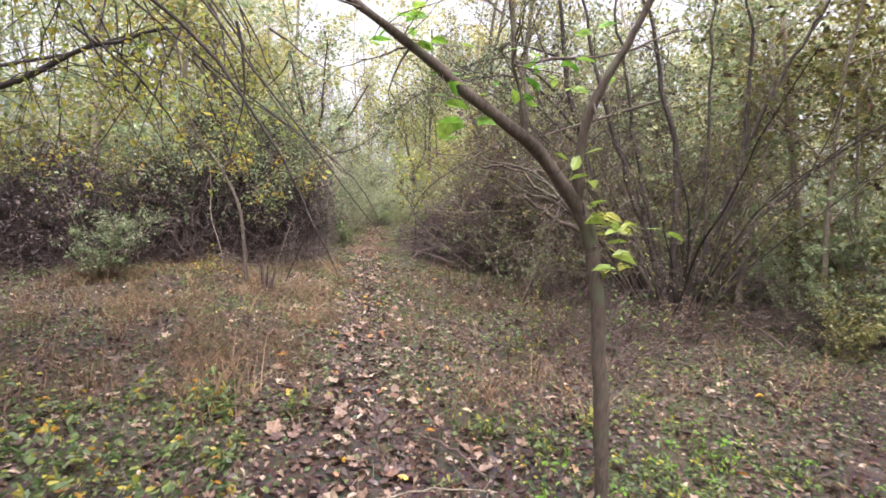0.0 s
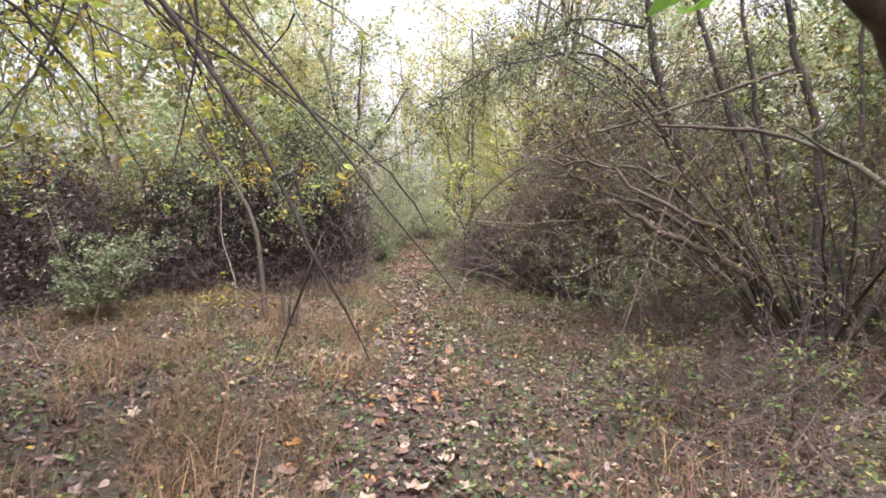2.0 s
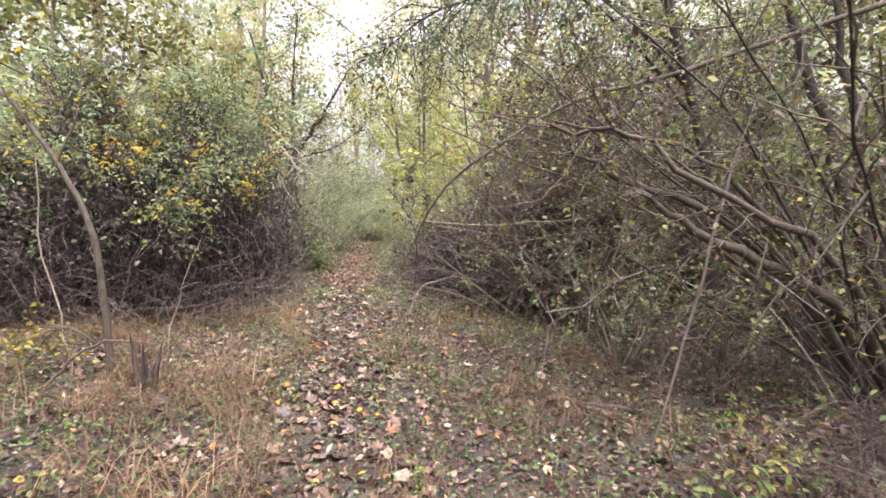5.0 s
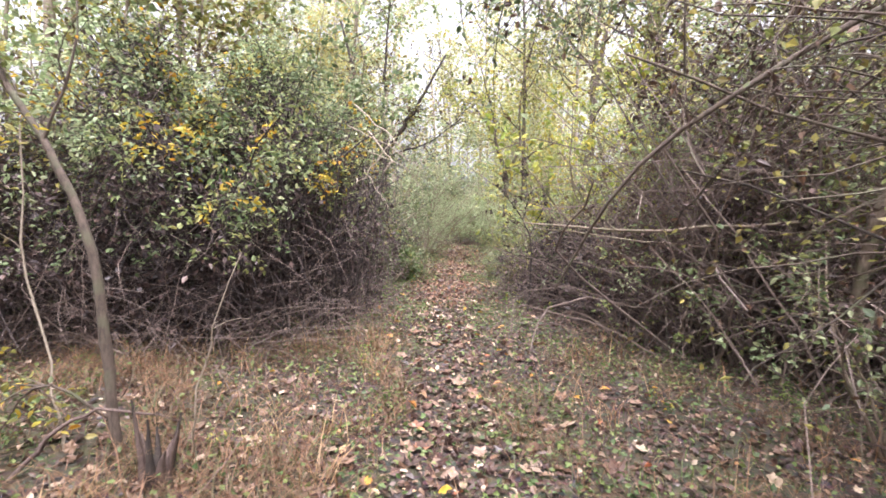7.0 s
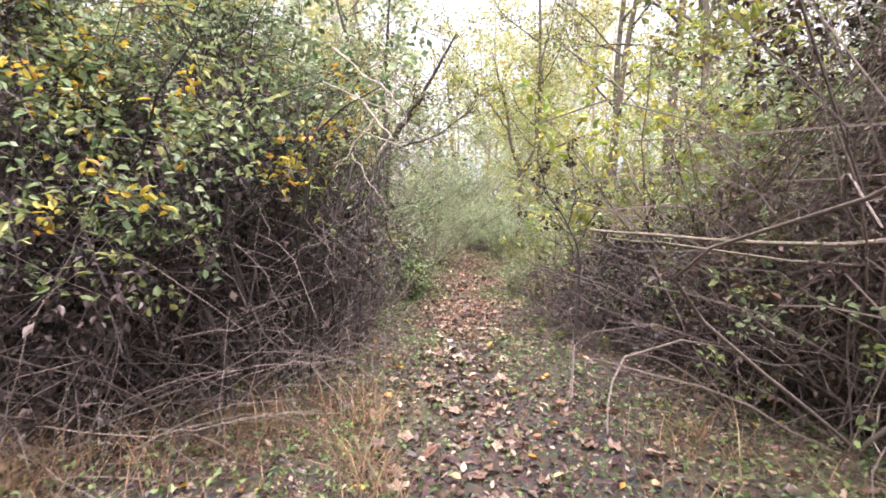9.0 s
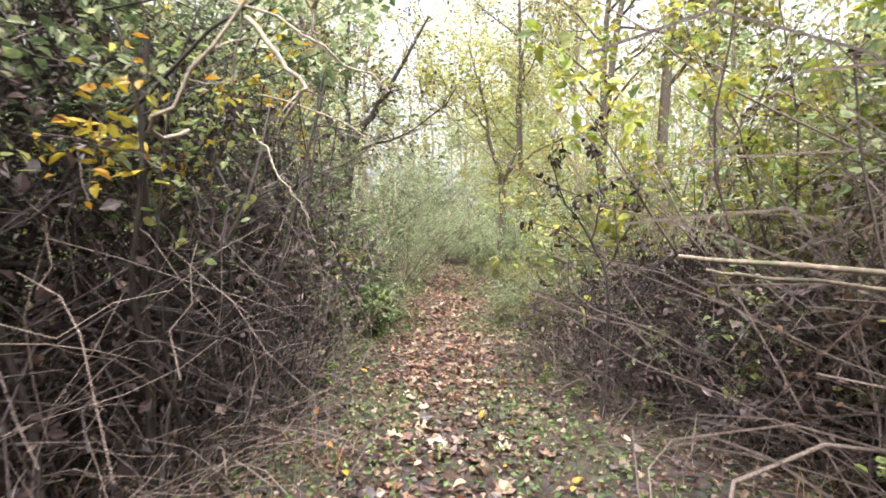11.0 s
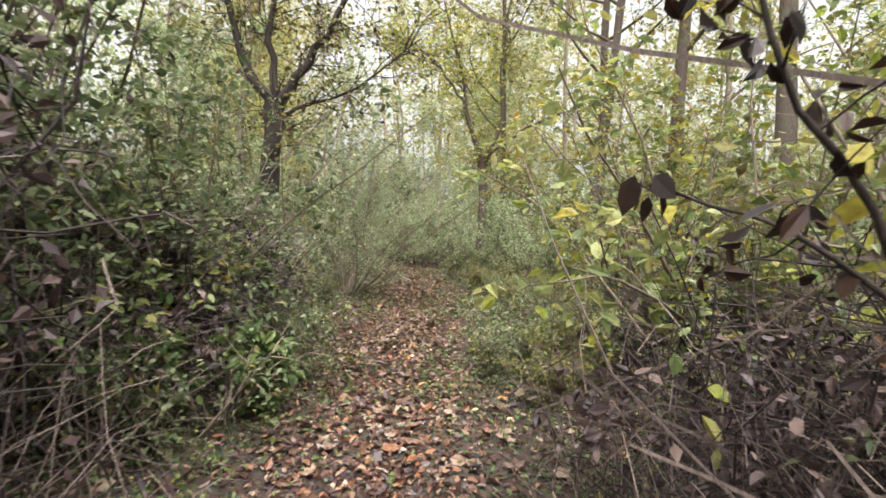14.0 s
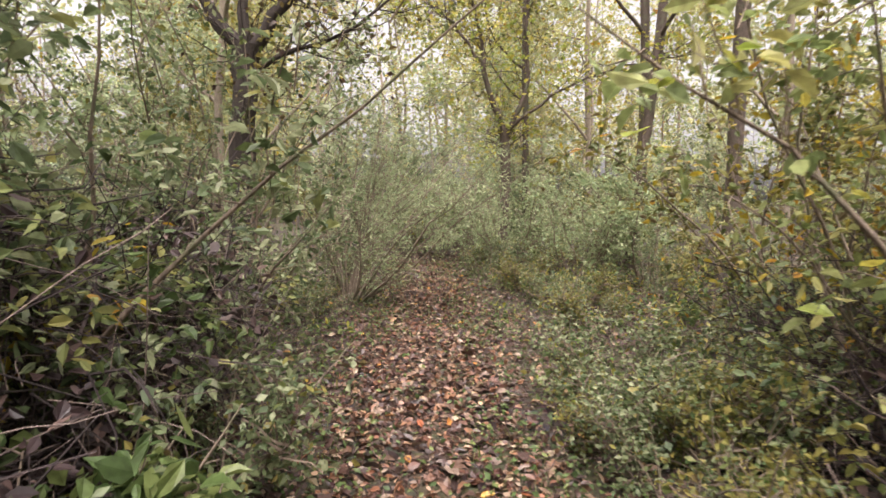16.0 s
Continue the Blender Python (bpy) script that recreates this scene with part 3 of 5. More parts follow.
# ---- the forked tree beside the trail ----
def forked_tree():
    b = (1.0, 2.95, float(height(1.0, 2.95)) - 0.03)
    trunk = smooth_line([b, (0.96, 2.94, 0.25), (0.89, 2.93, 0.81), (0.83, 2.93, 1.24), (0.76, 2.93, 1.51), (0.67, 2.93, 1.68)], 18, 0.004)
    la = smooth_line([(0.72, 2.93, 1.6), (0.47, 2.83, 1.87), (0.32, 2.73, 1.97), (-0.02, 2.63, 2.18), (-0.28, 2.53, 2.34), (-0.46, 2.43, 2.43), (-0.9, 2.3, 2.7)], 18, 0.004)
    lb = smooth_line([(0.69, 2.93, 1.64), (0.67, 2.88, 1.97), (0.72, 2.83, 2.22), (0.82, 2.78, 2.43), (0.89, 2.73, 2.63), (1.0, 2.6, 3.2)], 16, 0.004)
    lc = smooth_line([(0.36, 2.76, 1.94), (0.37, 2.88, 2.18), (0.35, 2.95, 2.34), (0.60, 3.03, 2.41), (0.88, 3.09, 2.48), (1.20, 3.15, 2.65)], 14, 0.006)
    ld = smooth_line([(0.70, 2.93, 1.56), (0.51, 3.23, 1.80), (0.23, 3.53, 1.88)], 10, 0.006)
    le = smooth_line([(0.36, 2.76, 1.97), (0.28, 2.75, 2.3), (0.2, 2.7, 2.9)], 9, 0.006)
    th = tree("forked_tree", b, trunk, 0.043, 0.04, [(la, 0.04, 0.016), (lb, 0.03, 0.013), (lc, 0.015, 0.005), (ld, 0.010, 0.004), (le, 0.012, 0.005)],
              "leaning young tree with grey-brown bark forking beside the trail", "tree", 26, 0.35, None, mat=TRUNK_BARK, sides=12)
    # its few large leaves, one by one
    rows = [(la, 0.45, 8, BRIGHT_PIECE, (0, -0.1, 0.0)), (la, 0.55, 12, BRIGHT_PIECE, (0.1, 0, -0.05)), (la, 0.68, 12, BRIGHT_PIECE, (0.2, 0.1, 0.05)), (le, 0.5, 9, BRIGHT_PIECE, (0.1, 0, 0)), (la, 0.74, 10, BRIGHT_PIECE, (0.1, 0.1, 0.1)), (lc, 0.7, 6, BRIGHT_PIECE, (0, 0, 0)),
            (lb, 0.2, 6, LIME_PIECE, (0.1, 0, -0.2)), (trunk, 0.97, 18, LIME_PIECE, (0.22, -0.05, -0.08)), (trunk, 0.85, 10, LIME_PIECE, (0.3, 0, 0)), (trunk, 0.7, 7, LIME_PIECE, (0.25, 0, 0))]
    for line, s, count, mat, o in rows:
        st = line[int(s * (len(line) - 1))]
        spray = grow([st] * 3, any_way(3, -0.1) * np.array([1.0, 1.0, 0.25]) + np.array(o) * 5, 0.38, 5, 0.15, 0.03)
        tg = part("twig", *tubes(spray, np.linspace(0.003, 0.0015, 5)[None] * np.ones((3, 1)), 4), TRUNK_BARK, th, at=b)
        for i in range(count):
            p = spray[i % 3, 1 + (i // 3) % 4] + rng.normal(0, 0.03, 3)
            w = unit(rng.normal(0, 1, 3) * np.array([1, 1, 0.3]))
            part("leaf", *leaves(p[None], w[None], any_way(1, 2.5), rng.uniform(0.08, 0.13), OVATE), mat, tg, at=b)
    return th


forked_tree()


# ---- the many-stemmed tree with arching boughs ----
def many_stemmed():
    b = np.array([3.45, 8.15, float(height(3.45, 8.15)) - 0.03])
    th = thing("multi_stemmed_tree", b, "many-stemmed bare tree with arching grey boughs over dead brush", "tree")
    ctl = [
        ([(3.38, 8.2, 0), (1.99, 8.2, 1.45), (1.09, 8.2, 1.81), (0.6, 8.2, 2.06)], 0.042),
        ([(3.35, 8.2, 0.1), (2.4, 8.2, 1.35), (1.53, 8.1, 2.04), (0.47, 8.1, 2.24)], 0.036),
        ([(3.4, 8.1, 0.1), (2.6, 8.0, 1.0), (1.62, 8.0, 1.43), (1.03, 8.0, 1.76)], 0.06),
        ([(3.5, 8.2, 0), (2.87, 8.2, 1.54), (2.34, 8.2, 2.72), (1.99, 8.2, 3.67), (1.6, 8.2, 5)], 0.055),
        ([(3.5, 8.2, 0), (3.35, 8.2, 2.11), (3.01, 8.2, 3.38), (2.77, 8.2, 4.2), (2.4, 8.2, 5)], 0.055),
        ([(3.5, 8.2, 0), (2.9, 8.2, 1.9), (2.48, 8.2, 3.37), (2.19, 8.2, 4.61)], 0.045),
        ([(3.5, 8.2, 0), (4.19, 8.2, 2.12), (4.21, 8.2, 3.98), (3.95, 8.2, 5)], 0.042),
        ([(3.59, 8.2, 0), (4.73, 8.2, 1.82), (5.46, 8.2, 2.54), (6.26, 8.2, 3.17)], 0.042),
        ([(3.59, 8.2, 0), (4.47, 8.2, 3.2), (5.22, 8.2, 4.83)], 0.045),
        ([(3.4, 8.0, 0), (2.5, 7.7, 1.2), (1.45, 7.6, 1.75), (0.89, 7.6, 2.08), (0.33, 7.6, 2.13)], 0.035),
        ([(3.5, 8.2, 0), (3.75, 8.2, 2.0), (3.6, 8.3, 5.0)], 0.04),
    ]
    lines = []
    for c, r in ctl:
        ln = smooth_line(c, 18, 0.02)
        lines.append(ln)
        rod("stem", ln, r * 1.15, r * 0.35, DARK_BARK if c[-1][2] > 3 else TRUNK_BARK, th, b, 8)
    for i in range(6):
        a = i * 1.05
        rod("stool", smooth_line([b + (math.cos(a) * 0.16, math.sin(a) * 0.13, -0.04), b + (math.cos(a) * 0.17, math.sin(a) * 0.15, 0.35), b + (math.cos(a) * 0.3, math.sin(a) * 0.25, 0.75 + 0.1 * (i % 3))], 8, 0.008), 0.095, 0.04, DARK_BARK, th, b, 9)
    a = rng.uniform(0, 2 * np.pi, 34)
    more = grow(b + np.stack([np.cos(a) * 0.35, np.sin(a) * 0.3, 0 * a + 0.02], 1), np.stack([np.cos(a) * 0.55 - 0.15, np.sin(a) * 0.5, 0 * a + 1], 1), rng.uniform(2.5, 5, 34), 14, 0.08, 0.03)
    for ln in more:
        rod("stem", ln, rng.uniform(0.012, 0.03), 0.005, DARK_BARK if rng.uniform() < 0.7 else TRUNK_BARK, th, b, 6)
    k, k2 = 620, 1700
    tw = twigs_from(lines + list(more), k, 1.0, n=6, lift=0.1, droop=0.04, from_=0.2)
    tw2 = twigs_from(list(tw), k2, 0.5, n=4, lift=0.0, droop=0.05)
    part("twig_spray", *join(tubes(tw, np.linspace(0.006, 0.002, 6)[None] * np.ones((k, 1)), 4), tubes(tw2, np.linspace(0.003, 0.0014, 4)[None] * np.ones((k2, 1)), 3)), TRUNK_BARK, th, kind="stuff", at=b)
    part("withered_foliage", *leaves_on(tw, 2, 0.055, OVATE, 0.03, 0.8), BROWN, th, kind="stuff", at=b)
    part("crown", *leaves_on(tw2, 4, 0.045, SIMPLE, 0.06), OLIVE, th, kind="stuff", at=b)
    return th


many_stemmed()


def leaning_pole():
    pts = [(-0.64, 8.8, 1.08), (-0.29, 8.4, 1.76), (0.56, 8.24, 2.38), (1.4, 8.2, 2.66), (2.9, 8.05, 3.22)]
    b = np.array(pts[-1])
    th = thing("leaning_pole", b, "long dead pole with withered leaves resting in arching boughs", "pole")
    ln = smooth_line(pts, 18, 0.006)
    rod("shaft", ln, 0.004, 0.021, TRUNK_BARK, th, b, 8)
    tw = twigs_from([ln], 26, 0.45, n=5, droop=0.06)
    for q in tw:
        rod("side_twig", q, 0.004, 0.0015, TRUNK_BARK, th, b, 4)
    part("withered_foliage", *leaves_on(tw, 2, 0.07, OVATE, 0.03, 0.9), BROWN, th, kind="stuff", at=b)


leaning_pole()


# ---- the tree that hangs over the trail ----
def overhanging_tree():
    b = np.array([-4.4, 2.6, float(height(-4.4, 2.6)) - 0.05])
    trunk = smooth_line([b, (-4.2, 2.7, 1.4), (-3.8, 2.9, 2.6), (-3.4, 3.1, 3.8)], 14, 0.01)
    limbs = [
        (smooth_line([(-3.5, 3.05, 3.3), (-2.6, 3.3, 3.2), (-1.75, 3.5, 2.85), (-1.25, 3.5, 2.33), (-0.85, 3.5, 1.88), (-0.65, 3.5, 1.65), (-0.37, 3.5, 1.33)], 22, 0.003), 0.014, 0.0026),
        (smooth_line([(-3.7, 2.9, 2.8), (-2.6, 3.3, 3.0), (-1.75, 3.6, 2.6), (-1.19, 3.65, 1.94), (-0.98, 3.65, 1.61), (-0.88, 3.66, 1.40), (-0.78, 3.7, 1.22), (-0.69, 3.75, 1.02)], 22, 0.003), 0.018, 0.0028),
        (smooth_line([(-3.4, 3.1, 3.6), (-2.4, 3.6, 2.95), (-1.5, 3.7, 2.3), (-0.90, 3.7, 1.91), (-0.69, 3.7, 1.77), (-0.55, 3.7, 1.62), (-0.45, 3.7, 1.46)], 20, 0.003), 0.009, 0.0022),
        (smooth_line([(-4.0, 2.8, 2.0), (-3.3, 3.8, 2.1), (-2.8, 4.2, 2.5), (-2.2, 4.3, 2.75)], 12, 0.01), 0.035, 0.012),
        (smooth_line([(-3.4, 3.1, 3.6), (-2.5, 3.2, 3.3), (-1.4, 3.2, 3.1), (-0.6, 3.3, 3.0)], 14, 0.01), 0.03, 0.008),
        (smooth_line([(-4.2, 2.7, 1.4), (-4.1, 3.8, 2.0), (-3.6, 5.0, 2.6), (-3.2, 5.6, 3.0)], 12, 0.01), 0.032, 0.008),
    ]
    th = thing("overhanging_tree", b, "dark overhanging tree with long drooping bare branches above the trail", "tree")
    rod("trunk", trunk, 0.11, 0.06, DARK_BARK, th, b, 10)
    for ln, r0, r1 in limbs:
        rod("limb", ln, r0, r1, DARK_BARK, th, b, 7)
    rod("spur", smooth_line([(-0.88, 3.66, 1.40), (-0.97, 3.72, 1.2), (-1.07, 3.8, 0.98)], 7), 0.007, 0.003, DARK_BARK, th, b, 6)
    rod("hook", smooth_line([(-1.02, 3.65, 1.67), (-0.96, 3.65, 1.69), (-0.93, 3.66, 1.58)], 7), 0.008, 0.004, DARK_BARK, th, b, 6)
    src = [limbs[3][0], limbs[4][0][:8], limbs[5][0], limbs[0][0][:4], limbs[2][0][:4]]
    tw = twigs_from(src, 150, 0.75, n=6, lift=-0.15, droop=0.12, from_=0.05)
    tw2 = twigs_from(list(tw), 300, 0.4, n=4, lift=-0.1, droop=0.1)
    part("twig_spray", *join(tubes(tw, np.linspace(0.005, 0.002, 6)[None] * np.ones((150, 1)), 4), tubes(tw2, np.linspace(0.003, 0.0014, 4)[None] * np.ones((300, 1)), 3)), DARK_BARK, th, kind="stuff", at=b)
    part("crown", *join(leaves_on(tw, 5, 0.06, OVATE, 0.05), leaves_on(tw2, 5, 0.05, OVATE, 0.05)), LIME, th, kind="stuff", at=b)
    m = 60
    hang = np.stack([rng.uniform(-3.6, -1.5, m), rng.uniform(3.7, 5.4, m), rng.uniform(2.5, 3.3, m)], 1)
    ln = grow(hang, np.stack([rng.normal(0.4, 0.45, m), rng.normal(0, 0.3, m), -np.ones(m)], 1), rng.uniform(0.6, 1.5, m), 9, 0.13, 0.03)
    for q in ln[:40]:
        rod("hanging_twig", q, rng.uniform(0.006, 0.013), 0.002, DARK_BARK, th, b, 5)
    part("hanging_leaves", *leaves_on(ln[20:], 14, 0.055, OVATE, 0.05), LIME, th, kind="stuff", at=b)
    return th


overhanging_tree()


# ---- the sapling and the rotten stump ----
def sapling():
    b = np.array([-2.98, 8.45, float(height(-2.98, 8.45)) - 0.03])
    trunk = smooth_line([b, (-3.05, 8.45, 0.65), (-3.15, 8.45, 1.26), (-3.45, 8.45, 1.82), (-3.81, 8.45, 2.28)], 16, 0.004)
    la = smooth_line([(-3.42, 8.45, 1.78), (-3.27, 8.5, 2.28), (-3.34, 8.6, 2.83)], 8, 0.004)
    lb = smooth_line([(-3.81, 8.45, 2.28), (-4.0, 8.4, 2.7), (-4.3, 8.3, 3.5)], 8, 0.004)
    lc = smooth_line([(-3.0, 8.45, 0.25), (-3.25, 8.25, 0.5), (-3.5, 8.2, 0.2)], 8, 0.004)
    return tree("sapling", b, trunk, 0.036, 0.017, [(la, 0.012, 0.003), (lb, 0.015, 0.004), (lc, 0.011, 0.004)], "slim grey-brown sapling bending away beside the bramble thicket", "sapling",
                26, 0.4, OLIVE, 0.055, 3, TRUNK_BARK, sides=9, second=YELLOW)


def rotten_stump(x, y):
    b = np.array([x, y, float(height(x, y)) - 0.03])
    th = thing("rotten_stump", b, "small splintered rotten stump in dry grass", "stump")
    for i in range(9):
        a = i * 0.7
        o = b + np.array([math.cos(a) * 0.05, math.sin(a) * 0.05, 0])
        rod("splinter", smooth_line([o, o + (math.cos(a) * 0.02, math.sin(a) * 0.02, 0.15), o + (math.cos(a) * 0.07, math.sin(a) * 0.05, rng.uniform(0.17, 0.5))], 6), 0.042, 0.005, DARK_BARK if i % 2 else CANE, th, b, 5)
    return th


sapling()
rotten_stump(-2.6, 8.25)


def stick(name, pts, r0, r1, mat, label, wobble=0.008):
    b = np.asarray(pts[0], float)
    th = thing(name, b, label, "stick")
    ln = smooth_line(pts, 12, wobble)
    rod("shaft", ln, r0, r1, mat, th, b, 7)
    sp = twigs_from([ln], 4, 0.22, n=4)
    for q in sp:
        rod("side_twig", q, r1 * 0.6 + 0.001, 0.001, mat, th, b, 4)
    return th


gz = lambda x, y: float(height(x, y))
stick("dead_vine", [(-3.28, 8.4, gz(-3.28, 8.4)), (-3.34, 8.45, 0.3), (-3.55, 8.45, 1.1), (-3.67, 8.55, 1.87)], 0.010, 0.005, PALE_BARK, "pale dead vine stem rising out of the dry grass", 0.02)
stick("dead_vine", [(-2.6, 8.55, gz(-2.6, 8.55)), (-2.53, 8.5, 0.5), (-2.29, 8.5, 1.22)], 0.007, 0.003, PALE_BARK, "thin pale dead vine stem rising out of the dry grass", 0.015)
stick("fallen_branch", [(0.35, 3.1, 0.03), (0.1, 3.35, 0.10), (-0.15, 3.6, 0.04)], 0.012, 0.006, CANE, "curved fallen branch lying on the leaf litter")
stick("fallen_branch", [(-0.35, 2.75, 0.03), (0.1, 2.85, 0.07), (0.4, 2.9, 0.05)], 0.006, 0.003, PALE_BARK, "thin fallen branch lying on the leaf litter")
stick("fallen_branch", [(-3.3, 8.1, 0.05), (-3.0, 8.2, 0.38), (-2.6, 8.25, 0.4)], 0.014, 0.006, CANE, "crooked dead branch beside the sapling")
stick("fallen_branch", [(0.6, 8.4, 0.04), (1.3, 8.1, 0.06), (1.9, 8.0, 0.03)], 0.03, 0.018, CANE, "thick dead branch sunk in dry grass")
stick("snapped_pole", [(-0.84, 11.7, 1.37), (-0.41, 11.55, 1.36), (0.3, 11.2, 1.36), (1.4, 10.7, 1.5)], 0.008, 0.015, BARK, "bleached snapped pole jutting from the brush", 0.006)
stick("snapped_pole", [(-0.72, 11.75, 1.32), (-0.46, 11.6, 1.30), (0.4, 11.35, 1.25), (1.5, 11.2, 1.2)], 0.005, 0.010, BARK, "thinner bleached pole jutting from the brush", 0.006)
stick("leaning_stick", [(1.0, 7.3, gz(1.0, 7.3)), (1.25, 7.5, 0.7), (1.5, 7.75, 1.4), (1.8, 8.0, 2.1)], 0.007, 0.014, TRUNK_BARK, "grey stick leaning against the arching boughs")

CORNER = [([(-2.55, 11.3, 1.75), (-2.40, 10.9, 1.70), (-2.22, 10.9, 1.93), (-2.05, 10.9, 2.15)], 0.008), ([(-2.7, 11.4, 2.3), (-2.15, 11.2, 2.05), (-1.98, 11.2, 1.93), (-1.85, 11.2, 1.86)], 0.006),
          ([(-2.6, 11.3, 2.5), (-2.1, 11.0, 2.12), (-2.0, 11.0, 1.96)], 0.008), ([(-3.0, 12.8, 2.2), (-2.55, 12.6, 2.05), (-2.32, 12.6, 1.95), (-2.18, 12.6, 1.80), (-2.10, 12.6, 1.64), (-2.12, 12.6, 1.44)], 0.006),
          ([(-2.6, 11.8, 2.3), (-2.28, 11.6, 1.98), (-2.34, 11.6, 1.85)], 0.012), ([(-2.75, 12.2, 1.9), (-2.5, 12.0, 1.62), (-2.38, 12.0, 1.46)], 0.006), ([(-2.4, 11.3, 1.9), (-2.3, 11.2, 2.2), (-2.22, 11.2, 2.5)], 0.005)]
for pts, rad in CORNER:
    stick("broken_vine", pts, rad, rad * 0.5, PALE_BARK, "pale broken vine jutting from the bramble thicket")

def climbing_vine(x, y, r):
    """A crooked vine that winds up through the flank of the thicket."""
    b = np.array([x, y, gz(x, y) - 0.02])
    th = thing("climbing_vine", b, "crooked dark vine climbing the flank of the bramble thicket", "vine", "vines on the thicket")
    ln = grow([b], [(rng.normal(-0.22, 0.1), rng.normal(0, 0.2), 1)], rng.uniform(1.4, 2.5), 16, 0.1, -0.03)[0]
    rod("shaft", ln, r, r * 0.5, DARK_BARK, th, b, 7)
    for q in twigs_from([ln], 7, 0.7, n=6, droop=0.05):
        rod("side_twig", q, r * 0.3, 0.0015, SHADE_DARK_CANE, th, b, 4)


for x, y, r in [(-2.95, 11.35, 0.026), (-2.78, 11.7, 0.017), (-2.95, 11.9, 0.03), (-2.86, 12.05, 0.02), (-2.8, 12.5, 0.018), (-2.95, 12.9, 0.022), (-3.0, 11.1, 0.022), (-2.85, 13.3, 0.016), (-2.75, 12.2, 0.012), (-2.9, 12.7, 0.013)]:
    climbing_vine(x - 0.12, y, r * 0.8)

# ---- thickets ----
bramble("bramble_thicket", [(-8.8, 6.8), (-6.9, 8.3), (-6.0, 9.9), (-5.6, 11.0)], 1.3, 1.85, "purple-brown heap of dead brambles with scattered evergreen leaves", 3000, 9000, 700, 900,
        [(GREY_GREEN, 70, 0.06, 0.5, 1.0), (OLIVE, 60, 0.06, 0.75, 1.0), (YELLOW, 14, 0.065, 0.8, 1.0), (DEAD_LEAF, 150, 0.06, 0.2, 1.0)], 10)
bramble("vine_covered_thicket", [(-4.9, 10.9), (-4.1, 11.0), (-3.8, 12.2), (-3.7, 14.2)], 1.12, 3.05, "tall dark bramble thicket crowned with green and yellow leaves", 4200, 9000, 750, 1200,
        [(GREEN, 60, 0.055, 0.5, 1.0), (GREY_GREEN, 210, 0.058, 0.46, 1.0), (SOFT_LIME, 130, 0.058, 0.48, 1.0), (LIGHTENED_GREEN, 70, 0.055, 0.5, 1.0), (YELLOW, 44, 0.06, 0.6, 1.0), (DEAD_LEAF, 70, 0.055, 0.3, 1.0)], 16, bare=1.4)
bramble("low_bramble_mound", [(-0.55, 15.3), (0.0, 14.3), (0.7, 13.4), (1.7, 12.5)], 0.82, 1.25, "low dark mound of dead bramble stalks beside the trail", 1700, 2800, 700, 900,
        [(DEAD_LEAF, 60, 0.06, 0.2, 1.0), (GREY_GREEN, 14, 0.05, 0.6, 1.0)], 6)
bramble("bramble_bank", [(-4.5, 15.2), (-4.15, 16.4), (-4.2, 18.2)], 0.9, 1.45, "dark bramble bank under green shrubs", 1500, 4200, 260, 420,
        [(GREEN, 34, 0.07, 0.4, 1.0), (GREY_GREEN, 50, 0.07, 0.35, 1.0), (SOFT_LIME, 26, 0.065, 0.4, 1.0), (DEAD_LEAF, 70, 0.065, 0.2, 1.0), (YELLOW, 8, 0.07, 0.4, 1.0)], 6)
bramble("bramble_bank", [(0.3, 16.4), (0.3, 17.6), (0.6, 19.2)], 0.85, 0.85, "low dark bramble bank under yellowing shrubs", 900, 2400, 240, 320,
        [(GREY_GREEN, 60, 0.055, 0.2, 1.0), (GREEN, 40, 0.06, 0.3, 1.0), (OLIVE, 30, 0.06, 0.3, 1.0)], 5)
thicket("bare_thicket", [(0.6, 14.6), (1.5, 13.4), (3.0, 12.4)], 1.0, 2.9, "tall tangle of bare grey-brown twigs with hanging dead leaves", 190, 1500,
        [(BROWN, 3600, 0.06, 0.4, 1.0), (SOFT_LIME, 5500, 0.065, 0.5, 1.0), (LIGHTENED_GREEN, 7000, 0.06, 0.4, 1.0)], 14, mat=STALK, thick=1.5)
thicket("bare_thicket", [(1.9, 12.4), (3.2, 11.6), (4.8, 11.2)], 1.05, 5.2, "high grey tangle of bare vine stems hung with dead leaves", 280, 2200,
        [(DEAD_LEAF, 5000, 0.065, 0.2, 1.0), (BROWN, 4000, 0.06, 0.3, 1.0), (SOFT_LIME, 5500, 0.065, 0.4, 1.0), (LIGHTENED_GREEN, 4500, 0.06, 0.3, 1.0)], 14, mat=STALK, thick=1.7)
thicket("bare_thicket", [(0.75, 12.5), (1.4, 11.7), (2.2, 10.9)], 0.75, 4.6, "high wall of grey vine stems and withered leaves beside the trail", 170, 2000,
        [(DEAD_LEAF, 5500, 0.065, 0.5, 1.0), (BROWN, 4200, 0.06, 0.3, 1.0), (SOFT_LIME, 3600, 0.06, 0.4, 1.0), (LIGHTENED_GREEN, 2600, 0.06, 0.2, 1.0)], 12, mat=STALK, thick=1.7)
thicket("dead_brush_heap", [(1.55, 5.7), (2.0, 6.7), (3.1, 7.3)], 0.75, 0.45, "heap of grey dead stalks in front of the many-stemmed tree", 260, 620, [(BROWN, 600, 0.05, 0.5, 1.0), (GREEN, 700, 0.055, 0.4, 1.0), (OLIVE, 500, 0.05, 0.4, 1.0)], 2, thick=1.3)
